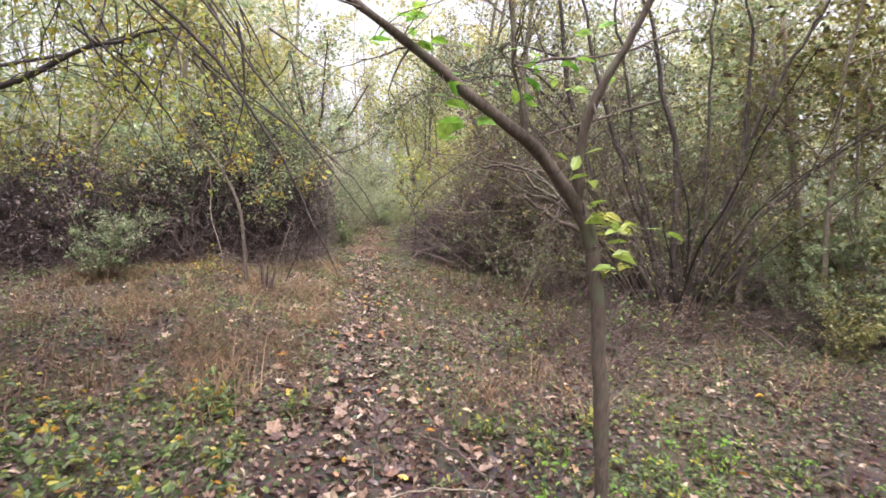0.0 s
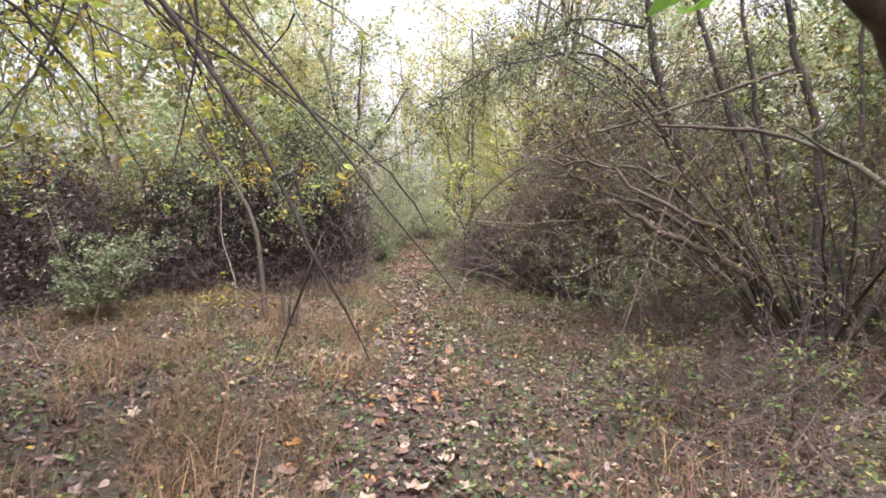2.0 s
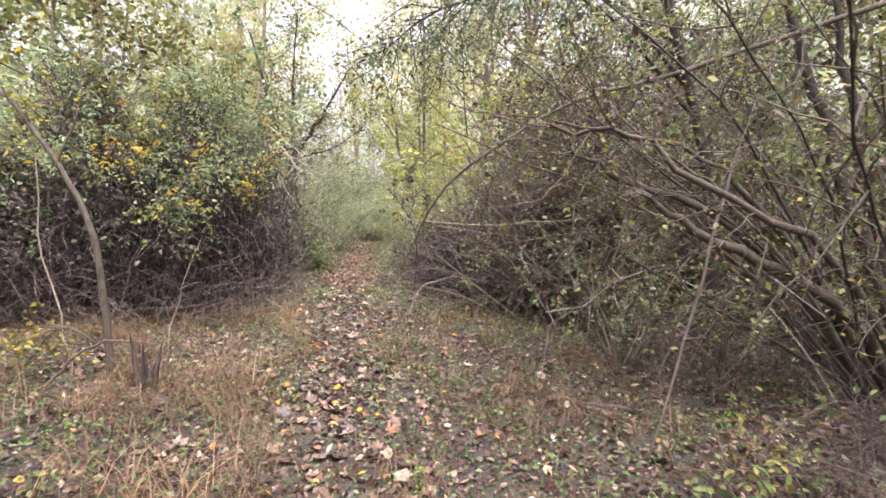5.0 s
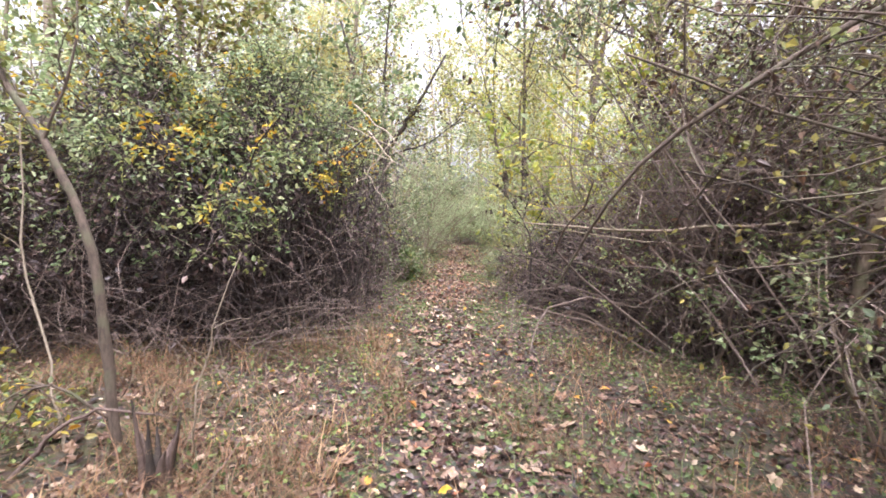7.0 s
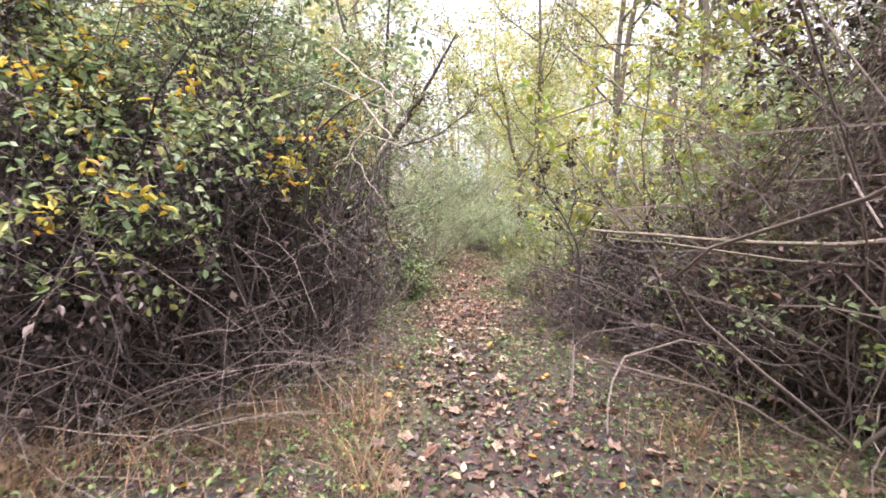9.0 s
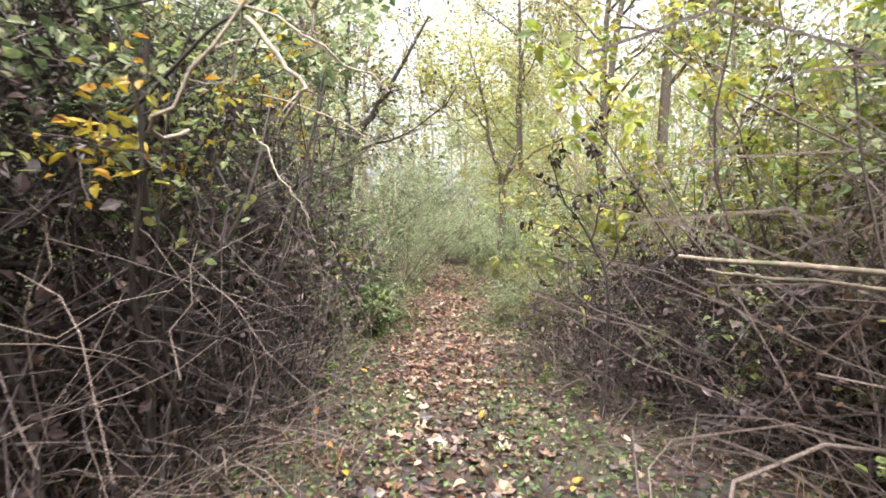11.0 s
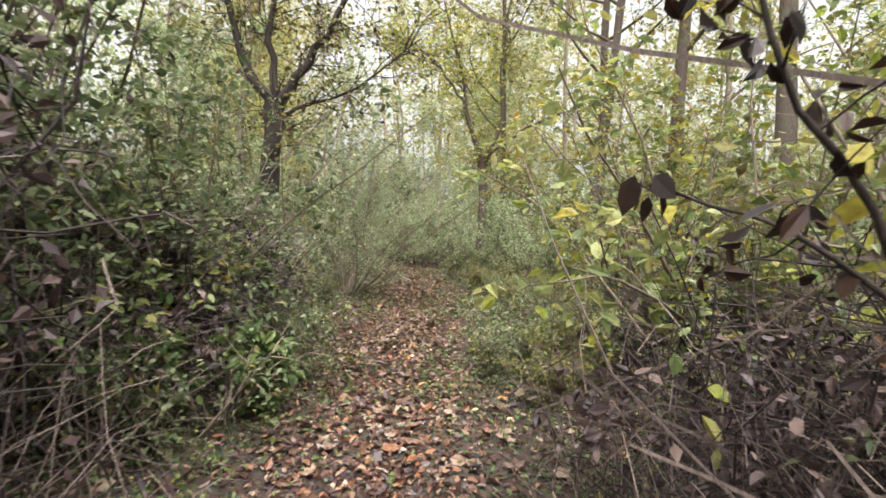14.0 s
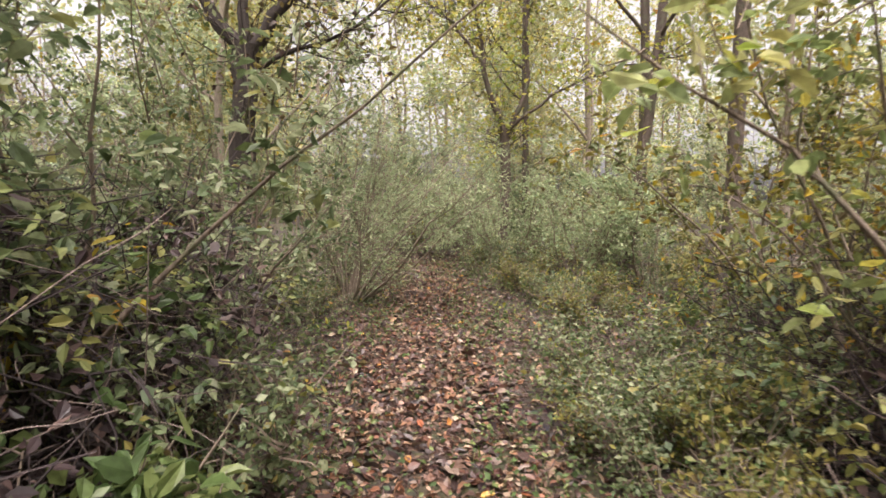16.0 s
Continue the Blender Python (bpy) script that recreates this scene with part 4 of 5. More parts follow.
thicket("dead_brush_heap", [(4.4, 7.4), (6.2, 7.2), (8.2, 6.2)], 1.0, 0.9, "tangled grey-brown brush beyond the many-stemmed tree", 260, 600, [(BROWN, 900, 0.06, 0.5, 1.0), (OLIVE, 1500, 0.06, 0.4, 1.0), (GREY_GREEN, 1200, 0.06, 0.4, 1.0)], 3, thick=1.3)
thicket("dead_brush_heap", [(1.9, 8.7), (2.6, 9.5), (3.4, 10.2)], 0.8, 0.65, "knee-high grey brush under the arching boughs", 150, 420, [(BROWN, 600, 0.05, 0.5, 1.0), (GREEN, 900, 0.05, 0.4, 1.0)], 2, thick=1.3)


def hanging_boughs():
    """Long straight dead branches that sweep down out of the brush towards the trail."""
    b = np.array([2.0, 10.8, gz(2.0, 10.8) - 0.03])
    th = thing("collapsed_bough", b, "collapsed dead bough with many straight grey branches sweeping to the ground", "bough")
    rod("trunk", smooth_line([b, (1.9, 10.6, 1.4), (2.1, 10.3, 2.6), (2.4, 10.0, 3.6)], 12, 0.01), 0.06, 0.04, BARK, th, b, 8)
    lines = []
    for i in range(18):
        s = np.array([rng.uniform(0.9, 2.5), rng.uniform(9.6, 11.0), rng.uniform(2.2, 3.9)])
        e = np.array([rng.uniform(-0.3, 1.1), rng.uniform(11.0, 12.8), rng.uniform(0.2, 1.7)])
        ln = smooth_line([s, (s + e) / 2 + (0, 0, rng.uniform(0.0, 0.2)), e], 10, 0.012)
        lines.append(ln)
        rod("branch", ln, rng.uniform(0.007, 0.016), 0.003, CANE if i % 3 else BARK, th, b, 5)
    tw = twigs_from(lines, 420, 0.5, n=5, lift=-0.15, droop=0.05)
    part("twig_spray", *tubes(tw, np.linspace(0.0035, 0.0015, 5)[None] * np.ones((420, 1)), 3), CANE, th, kind="stuff", at=b)
    part("withered_foliage", *leaves_on(tw, 2, 0.05, OVATE, 0.03, 0.8), BROWN, th, kind="stuff", at=b)


hanging_boughs()


def vine_hung_tree():
    b = np.array([2.9, 10.2, gz(2.9, 10.2) - 0.04])
    trunk = smooth_line([b, (2.6, 10.1, 2.0), (2.0, 9.9, 3.6), (1.6, 9.8, 5.5)], 14, 0.01)
    limbs = [(smooth_line([(2.2, 10.0, 3.0), (1.2, 9.6, 3.7), (0.3, 9.3, 3.6), (-0.5, 9.1, 3.3), (-1.0, 9.1, 2.9)], 12, 0.01), 0.03, 0.005),
             (smooth_line([(2.1, 10.0, 3.4), (1.0, 10.3, 4.2), (0.0, 10.6, 4.0), (-0.5, 10.8, 3.6)], 12, 0.01), 0.026, 0.005),
             (smooth_line([(2.3, 10.0, 2.7), (1.4, 9.3, 3.2), (0.6, 8.8, 3.5), (0.1, 8.6, 3.6)], 12, 0.01), 0.026, 0.005),
             (smooth_line([(1.8, 9.9, 4.2), (1.0, 10.8, 4.6), (0.3, 11.8, 4.4), (0, 12.5, 4.0)], 12, 0.01), 0.026, 0.005),
             (smooth_line([(2.3, 10.0, 2.6), (3.2, 10.5, 3.6), (4.0, 10.9, 4.6)], 12, 0.01), 0.026, 0.005)]
    return tree("vine_hung_tree", b, trunk, 0.09, 0.03, limbs, "slender tree hung with brown vine leaves over the trail", "tree", 260, 0.75, GREY_GREEN, 0.05, 8, DARK_BARK, 0.004, OVATE, 0.12, 0.5, spread=0.06, lift=-0.2, from_=0.15, second=BROWN)


vine_hung_tree()


def dark_leaved_plant():
    b = np.array([-0.72, 13.7, gz(-0.72, 13.7) - 0.03])
    th = thing("withered_sapling", b, "dark withered sapling with shrivelled black-brown leaves", "sapling")
    main = smooth_line([b, (-0.70, 13.7, 0.7), (-0.74, 13.67, 1.09), (-0.86, 13.67, 1.36), (-1.05, 13.67, 1.62), (-1.18, 13.67, 1.95)], 16, 0.008)
    arms = [smooth_line(p, 8, 0.006) for p in ([(-0.80, 13.67, 1.25), (-1.0, 13.7, 1.38), (-1.26, 13.7, 1.47)], [(-0.76, 13.67, 1.15), (-0.6, 13.6, 1.5), (-0.55, 13.6, 1.8)],
                                             [(-0.86, 13.67, 1.36), (-0.8, 13.7, 1.7), (-0.9, 13.7, 2.1)], [(-0.72, 13.67, 1.0), (-0.5, 13.7, 1.2), (-0.3, 13.7, 1.25)])]
    rod("trunk", main, 0.018, 0.005, DARK_BARK, th, b, 7)
    for a in arms:
        rod("limb", a, 0.009, 0.003, DARK_BARK, th, b, 6)
    tw = twigs_from([main[6:]] + arms, 40, 0.22, n=4)
    part("twig_spray", *tubes(tw, np.linspace(0.003, 0.0015, 4)[None] * np.ones((40, 1)), 4), DARK_BARK, th, kind="stuff", at=b)
    for i in range(210):
        q = tw[i % 40][rng.integers(1, 4)]
        w = unit(rng.normal(0, 0.7, 3) + np.array([0, 0, -0.7]))
        part("leaf", *leaves((q + rng.normal(0, 0.02, 3))[None], w[None], any_way(1), rng.uniform(0.04, 0.075), OVATE), BROWN_PIECE, th, at=b)
    return th


dark_leaved_plant()


# ---- woods around ----
def woods():
    # the palest crowns carry the haze of the distance in their leaf colour
    kinds = [
        far_tree("woodland_tree", (-9, 19), 9, 0.07, "slender tree with thin yellow-green autumn foliage", LIGHTENED_LIME, OLIVE, 1800, 0.15),
        far_tree("woodland_tree", (7, 20), 10, 0.09, "slim grey trunk with sparse olive leaves", OLIVE, LIGHTENED_LIME, 1600, 0.14),
        far_tree("woodland_tree", (-8, 27), 15, 0.13, "tall woodland tree with grey-green leaves", LIGHTENED_GREEN, OLIVE, 3400, 0.18, 0.12, 8),
        far_tree("woodland_tree", (5, 28), 14, 0.12, "tall woodland tree with pale yellow-green crown", LIGHTENED_LIME, YELLOW, 3400, 0.18, 0.12, 8),
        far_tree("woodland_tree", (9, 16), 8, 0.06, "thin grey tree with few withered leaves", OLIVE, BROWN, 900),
        far_tree("woodland_tree", (-10, 24), 6, 0.05, "small grey-green woodland tree leafy to the ground", LIGHTENED_GREEN, LIGHTENED_LIME, 1900, 0.12, 0.05),
        far_tree("woodland_tree", (8, 24), 5, 0.05, "small olive woodland tree leafy to the ground", OLIVE, LIGHTENED_LIME, 1700, 0.12, 0.05),
    ]
    spots = random.Random(5)

    def put(x, y, k=None, s=None):
        s = s or spots.uniform(0.75, 1.25)
        k = spots.randrange(7) if k is None else k
        copy_thing(kinds[k], pose(x, y, gz(x, y) - 0.05, 0, 0, spots.uniform(0, 360)) @ Matrix.Diagonal((s, s, s, 1)))

    made = 0
    while made < 64:
        y = spots.uniform(10, 60)
        side = spots.choice((-1, 1))
        x = trail_x(y) + side * spots.uniform(2.9 + max(0, 22 - y) * 0.06, 9 + y * 0.42)
        if (-7.5 < x < -2 and y < 14.5) or (-1 < x < 5 and y < 15.5):
            continue
        if abs(x - trail_x(y)) < 4.5 and y > 28:
            continue
        if abs(x - trail_x(y)) < 9 and y > 17:
            put(x, y, spots.choice((5, 6)), spots.uniform(0.4, 0.75))
        else:
            put(x, y, spots.choice((0, 1, 2, 3, 4, 5, 6, 5, 6)) if y > 18 else spots.choice((1, 4, 5, 5, 6)))
        made += 1
    # across the far end of the trail
    for i in range(40):
        x, y = spots.uniform(-20, 10), spots.uniform(40, 56)
        if abs(x - trail_x(y)) < 4.5:
            continue
        put(x, y, spots.choice((0, 3, 3, 3, 5, 6, 2)))
    # behind the multi-stemmed tree, behind the brambles, and around the start of the walk
    for x, y, k in [(5.2, 9.6, 4), (6.0, 8.6, 4), (6.8, 10.4, 1), (5.6, 11.5, 4), (7.6, 9.0, 4), (8.5, 7.5, 1), (7.5, 6.0, 4), (9.5, 10.5, 5), (10, 8, 6), (8, 12.5, 5), (6.4, 13, 6), (4.4, 12.6, 4),
                    (4.6, 14.5, 6), (11, 12, 2), (-8.5, 11.5, 5), (-7.0, 12.8, 4), (-9.5, 9.5, 6), (-10.5, 8, 2), (-8, 9.8, 1), (-11, 11, 5), (-6.2, 14.2, 6), (-12, 7, 6), (-9.2, 5.2, 1), (-8, 3, 4),
                    (-7, -3, 2), (8, 2, 1), (8, -2, 2), (-3, -7, 3), (4, -7, 2), (0.6, -10, 1), (-9, 14, 2), (-7.6, 16, 3), (9, 4.5, 5), (5.4, 9.9, 5), (6.3, 11.8, 5), (7.2, 9.6, 6), (4.8, 12.2, 5), (8.2, 11.2, 5), (9.4, 8.6, 6), (6.8, 7.6, 6), (10.5, 10, 3), (8.8, 14, 0), (3.4, 14.6, 5), (3.2, 16.4, 6),
                    (-2.4, 34, 0), (-5.2, 36, 0), (-0.6, 33, 0), (-3.8, 39, 3), (-7.6, 34, 3), (-1.4, 37, 0), (1.6, 34, 3), (-6.4, 31.5, 5), (-1.2, 31.2, 5), (-3.6, 33.5, 5)]:
        put(x, y, k, spots.uniform(0.8, 1.1))
    # tall trees added out of view around the start, their crowns shading the first stretch
    high = [far_tree("canopy_tree", (-4.9, 0.6), 12, 0.14, "tall added tree whose grey-green crown shades the trail", LIGHTENED_GREEN, OLIVE, 3600, 0.15, 0.42, 9),
            far_tree("canopy_tree", (4.9, 1.4), 13, 0.15, "tall added tree with an olive crown shading the trail", OLIVE, LIGHTENED_LIME, 3600, 0.15, 0.42, 9)]
    for x, y, k in [(-2.6, -3.0, 1), (2.8, -2.6, 0), (0.4, -5.5, 1), (-6.4, 3.4, 1), (6.6, 4.6, 0)]:
        copy_thing(high[k], pose(x, y, gz(x, y) - 0.05, 0, 0, spots.uniform(0, 360)))
    bushes = [
        shrub("woodland_shrub", (-6, 19), 2.6, 1.6, "loose grey-green woodland shrub", LIGHTENED_GREEN, 7, 0.09, 8, 70, shape=SIMPLE, group="woodland shrubs", cheap=True),
        shrub("woodland_shrub", (3, 22), 2.2, 1.5, "loose olive woodland shrub turning yellow", OLIVE, 7, 0.09, 8, 70, second=LIGHTENED_LIME, shape=SIMPLE, group="woodland shrubs", cheap=True),
        shrub("woodland_shrub", (-6.5, 23), 3.0, 1.5, "upright green woodland shrub with fine leaves", GREY_GREEN, 7, 0.085, 8, 70, shape=SIMPLE, group="woodland shrubs", cheap=True),
    ]
    made = 0
    while made < 62:
        y = spots.uniform(15, 52)
        x = trail_x(y) + spots.choice((-1, 1)) * spots.uniform(2.3 + y * 0.02, 8 + y * 0.35)
        if (-7.5 < x < -2 and y < 15) or (-1 < x < 6.5 and y < 16):
            continue
        s = spots.uniform(0.7, 1.3)
        copy_thing(bushes[spots.randrange(3)], pose(x, y, gz(x, y) - 0.03, 0, 0, spots.uniform(0, 360)) @ Matrix.Diagonal((s, s, s, 1)))
        made += 1
    for x, y, k, s in [(-5.6, 12.6, 0, 1.5), (-5.4, 14.2, 0, 1.4), (-5.2, 15.6, 2, 1.2), (5.4, 7.0, 0, 0.6), (6.6, 6.0, 1, 0.6), (5.6, 8.8, 0, 0.7), (7.4, 7.4, 1, 0.8), (4.8, 6.4, 1, 0.45), (8.4, 6.4, 0, 0.8), (6.4, 9.6, 1, 0.9), (7.8, 8.6, 2, 0.9), (9.4, 9, 0, 1.0), (-6.8, 11.2, 1, 1.3), (-7.6, 9.8, 1, 1.2), (-5.9, 15.8, 2, 1.6), (5.0, 10.8, 1, 1.2), (6.6, 8.2, 0, 1.0), (6.2, 6.4, 0, 0.8), (7.4, 4.6, 1, 0.9),
                       (3.2, 11.2, 1, 0.9), (4.2, 9.8, 0, 1.0), (-8.2, 6.2, 1, 1.0), (-3.0, 28, 0, 0.8), (-4.4, 28.5, 0, 0.9), (-5.6, 28, 2, 1.0), (-3.9, 30.5, 2, 0.9), (-5.8, 31, 0, 1.0), (-4.8, 33, 1, 1.0), (0.8, 23.2, 1, 0.5), (1.6, 21.6, 0, 0.6), (0.4, 25.6, 0, 0.6), (1.8, 24.4, 1, 0.7), (0.3, 22.0, 2, 0.4), (1.2, 18.2, 0, 0.6), (2.4, 19.2, 1, 0.8), (-0.3, 26.0, 1, 0.5), (-5.0, 30, 2, 1.1), (-3.4, 33, 1, 1.1), (-6.6, 33, 0, 1.2), (-1.5, 29, 2, 0.8), (-4.4, 37, 0, 1.2)]:
        copy_thing(bushes[k], pose(x, y, gz(x, y) - 0.03, 0, 0, spots.uniform(0, 360)) @ Matrix.Diagonal((s, s, s, 1)))


woods()


def far_woods():
    """The wood beyond, in one loose mass all around, its leaf colours paled for haze."""
    m = 15000
    a, r = rng.uniform(0, 2 * np.pi, m), rng.uniform(46, 80, m)
    h = rng.uniform(0, 1, m) ** 0.9 * (21 + 4 * np.sin(a * 9) + 3 * np.sin(a * 23))
    c = np.stack([np.cos(a) * r - 2, np.sin(a) * r + 10, h], 1)
    lane = (np.abs(c[:, 0] - trail_x(c[:, 1])) < 4.0) & (c[:, 1] > 20) & (rng.uniform(0, 1, m) < 0.6)
    c = c[~lane]
    m = len(c)
    k = 7
    p = np.repeat(c, k, 0) + rng.normal(0, 0.8, (m * k, 3))
    p[:, 2] = np.maximum(p[:, 2], height(p[:, 0], p[:, 1]) + 0.1)
    th = thing("far_woods", (0, 10, 0), "distant autumn wood in pale green and yellow", "woods", kind="stuff")
    half = len(p) // 2
    part("far_foliage", *leaves(p[:half], any_way(half), any_way(half, 1), rng.uniform(0.3, 0.62, half), SIMPLE), LIGHTENED_LIME, th, kind="stuff", at=(0, 10, 0))
    part("far_foliage", *leaves(p[half:], any_way(len(p) - half), any_way(len(p) - half, 1), rng.uniform(0.3, 0.62, len(p) - half), SIMPLE), LIGHTENED_GREEN, th, kind="stuff", at=(0, 10, 0))
    n = 300
    a, r = rng.uniform(0, 2 * np.pi, n), rng.uniform(52, 90, n)
    x, y = np.cos(a) * r - 2, np.sin(a) * r + 10
    st = np.stack([x, y, height(x, y) - 0.1], 1)
    part("far_trunks", *tubes(grow(st, any_way(n, 9), rng.uniform(14, 24, n), 5, 0.05), np.linspace(0.2, 0.04, 5)[None] * np.ones((n, 1)), 5), BARK, th, kind="stuff", at=(0, 10, 0))


far_woods()

# ---- beside the second half of the trail ----
shrub("airy_green_shrub", (-3.75, 21.9), 2.9, 2.2, "airy grey-green shrub with fine leaves leaning over the trail", LIGHTENED_GREEN, 20, 0.05, 8, 320, shape=NARROW, lean=(0.35, -0.1), gap=0)
shrub("airy_green_shrub", (-4.7, 20.0), 3.2, 1.9, "dense grey-green shrub with small leaves", GREY_GREEN, 18, 0.06, 7, 260, second=OLIVE)
shrub("leafy_shrub", (-4.2, 16.9), 2.8, 1.5, "grey-green privet-like shrub beside the leafy trail", GREY_GREEN, 14, 0.075, 5, 190, second=SOFT_LIME)
shrub("leafy_shrub", (-4.0, 16.0), 2.0, 0.9, "grey-green leafy shrub beside the brambles", GREY_GREEN, 10, 0.07, 5, 90, second=SOFT_LIME)
shrub("leafy_shrub", (-3.9, 14.6), 1.5, 0.6, "grey-green broad-leaved shrub in the shade of the brambles", GREY_GREEN, 4, 0.075, 4, 12)
shrub("broad_leaved_plant", (-3.25, 16.0), 0.75, 0.7, "low plant with broad bright green leaves", GREEN, 10, 0.10, 5, 30, twig_len=0.2)
shrub("leafy_shrub", (-4.0, 18.5), 1.7, 1.2, "low green shrub beside the leafy trail", GREY_GREEN, 12, 0.06, 7, 160)
shrub("yellowing_shrub", (0.2, 16.4), 3.1, 1.6, "yellow-green leafy shrub behind dead brambles", SOFT_LIME, 12, 0.085, 4, 130, second=LIME, lean=(-0.15, -0.1))
shrub("yellowing_shrub", (0.9, 14.9), 3.6, 1.6, "tall yellow-green leafy shrub behind dead brambles", LIME, 14, 0.10, 4, 200, second=SOFT_LIME, lean=(-0.1, -0.1))
shrub("yellowing_shrub", (0.15, 17.6), 2.5, 1.2, "olive shrub with yellow leaves beside the trail", SOFT_LIME, 10, 0.07, 4, 110, second=YELLOW, lean=(-0.1, 0))
shrub("yellowing_shrub", (0.6, 19.4), 2.6, 1.5, "olive and yellow shrub beside the trail", OLIVE, 14, 0.075, 6, 170, second=YELLOW)
shrub("low_shrub", (-0.5, 23.6), 1.9, 1.3, "grey-green shrub at the bend of the trail", LIGHTENED_GREEN, 14, 0.06, 7, 190)
shrub("low_shrub", (-1.5, 25.2), 2.1, 1.3, "grey-green shrub in front of the forked tree", LIGHTENED_GREEN, 14, 0.06, 7, 190, gap=0)
shrub("low_shrub", (-1.7, 27.5), 1.9, 1.6, "grey-green shrub at the end of the trail", LIGHTENED_GREEN, 16, 0.065, 6, 200, gap=0)
shrub("low_shrub", (-3.6, 29.0), 1.7, 1.5, "green shrub closing the end of the trail", GREY_GREEN, 16, 0.065, 6, 200, second=LIME, gap=0)
shrub("airy_green_shrub", (-4.9, 25.4), 3.4, 2.0, "tall grey-green shrub behind the bend of the trail", LIGHTENED_GREEN, 18, 0.075, 6, 220, shape=NARROW, lean=(0.2, 0), gap=0)
shrub("airy_green_shrub", (-2.7, 30.5), 3.0, 2.0, "grey-green shrub closing the far end of the trail", LIGHTENED_GREEN, 18, 0.085, 6, 200, shape=SIMPLE, gap=0)
shrub("airy_green_shrub", (-0.6, 28.0), 2.6, 1.9, "green shrub under the forked autumn tree", GREY_GREEN, 18, 0.08, 6, 200, shape=SIMPLE)

shrub("leafy_shrub", (-5.3, 16.4), 4.0, 1.7, "tall grey-green leafy shrub behind the bramble bank", LIGHTENED_GREEN, 12, 0.075, 5, 170, second=SOFT_LIME)
shrub("yellowing_shrub", (1.9, 16.6), 4.4, 1.8, "tall olive-green shrub behind the brambles", SOFT_LIME, 12, 0.09, 5, 170, second=LIME)


def trail_side_shrubs():
    """Knee-high bushes that line the second half of the trail."""
    kinds = [shrub("knee_high_shrub", (-0.75, 18.2), 0.75, 0.6, "knee-high grey-green bush with small leaves at the trail's edge", GREY_GREEN, 5, 0.04, 6, 50, second=OLIVE, group="bushes along the trail", twig_len=0.25, gap=0, shape=SIMPLE, cheap=True),
             shrub("knee_high_shrub", (-1.0, 20.1), 0.6, 0.55, "knee-high olive bush with small leaves at the trail's edge", OLIVE, 5, 0.038, 6, 50, second=GREEN, group="bushes along the trail", twig_len=0.22, gap=0, shape=SIMPLE, cheap=True)]
    s = random.Random(4)
    for i in range(40):
        y = s.uniform(14.6, 25.5)
        right = i % 3 < 2
        if right and y < 16.4:
            y += 3
        x = float(trail_x(y)) + (s.uniform(0.95, 2.3) if right else -s.uniform(0.95, 1.7))
        z = s.uniform(0.6, 1.15)
        copy_thing(kinds[s.randrange(2)], pose(x, y, gz(x, y) - 0.02, 0, 0, s.uniform(0, 360)) @ Matrix.Diagonal((z, z, z, 1)))


trail_side_shrubs()
shrub("leafy_shrub", (1.6, 9.6), 1.7, 0.9, "light green leafy bush under the arching boughs", GREY_GREEN, 7, 0.06, 4, 46, second=SOFT_LIME)
shrub("evergreen_shrub", (-5.0, 8.1), 1.05, 0.8, "small evergreen shrub in front of the brambles", GREY_GREEN, 12, 0.055, 7, 90, twig_len=0.28)


def trail_end_tree():
    b = np.array([-1.6, 26.5, gz(-1.6, 26.5) - 0.05])
    trunk = smooth_line([b, (-1.58, 26.5, 1.9), (-1.64, 26.5, 2.8)], 12, 0.01)
    limbs = [(smooth_line([(-1.63, 26.5, 2.75), (-2.06, 26.5, 4.0), (-2.2, 26.5, 4.8), (-2.8, 26.4, 6.8)], 14, 0.02), 0.075, 0.02),
             (smooth_line([(-1.63, 26.5, 2.75), (-1.23, 26.5, 3.67), (-1.24, 26.5, 5.5), (-1.0, 26.5, 7.5)], 14, 0.02), 0.07, 0.02),
             (smooth_line([(-1.6, 26.5, 2.8), (-0.6, 26.4, 3.6), (0.6, 26.3, 4.1), (2.0, 26, 4.3)], 14, 0.02), 0.045, 0.01),
             (smooth_line([(-2.1, 26.5, 4.2), (-3.0, 26.3, 5.2), (-4.0, 26.2, 5.6)], 12, 0.02), 0.035, 0.008)]
    return tree("forked_autumn_tree", b, trunk, 0.115, 0.095, limbs, "forked tree with yellow-green autumn crown at the end of the trail", "tree", 200, 1.1, LIME, 0.11, 5, TRUNK_BARK, 0.006, SIMPLE, spread=0.12)


trail_end_tree()


def standing_trunk(x, y, r, tall, label, name="trunk_tree"):
    b = np.array([x, y, gz(x, y) - 0.05])
    tr = grow([b], [(0, 0, 1)], tall, 14, 0.03, -0.05)[0]
    limbs = []
    for i in range(8):
        a = rng.uniform(0, 6.28)
        limbs.append((grow([tr[5 + i]], [(math.cos(a), math.sin(a), 0.6)], tall * 0.25, 9, 0.15)[0], r * 0.35, 0.008))
    return tree(name, b, tr, r, r * 0.4, limbs, label, "tree", 90, 1.2, OLIVE, 0.12, 5, TRUNK_BARK, 0.006, SIMPLE, sides=10, spread=0.15)


standing_trunk(0.95, 26.0, 0.13, 12, "straight dark trunk of a tall woodland tree")
standing_trunk(1.45, 27.5, 0.14, 13, "straight dark trunk of a tall woodland tree")
standing_trunk(2.9, 26.0, 0.19, 14, "thick grey trunk of a tall woodland tree")
standing_trunk(-0.95, 29.0, 0.1, 10, "slim dark trunk of a woodland tree")
standing_trunk(2.2, 20.0, 0.15, 12, "thick grey trunk behind yellowing shrubs")


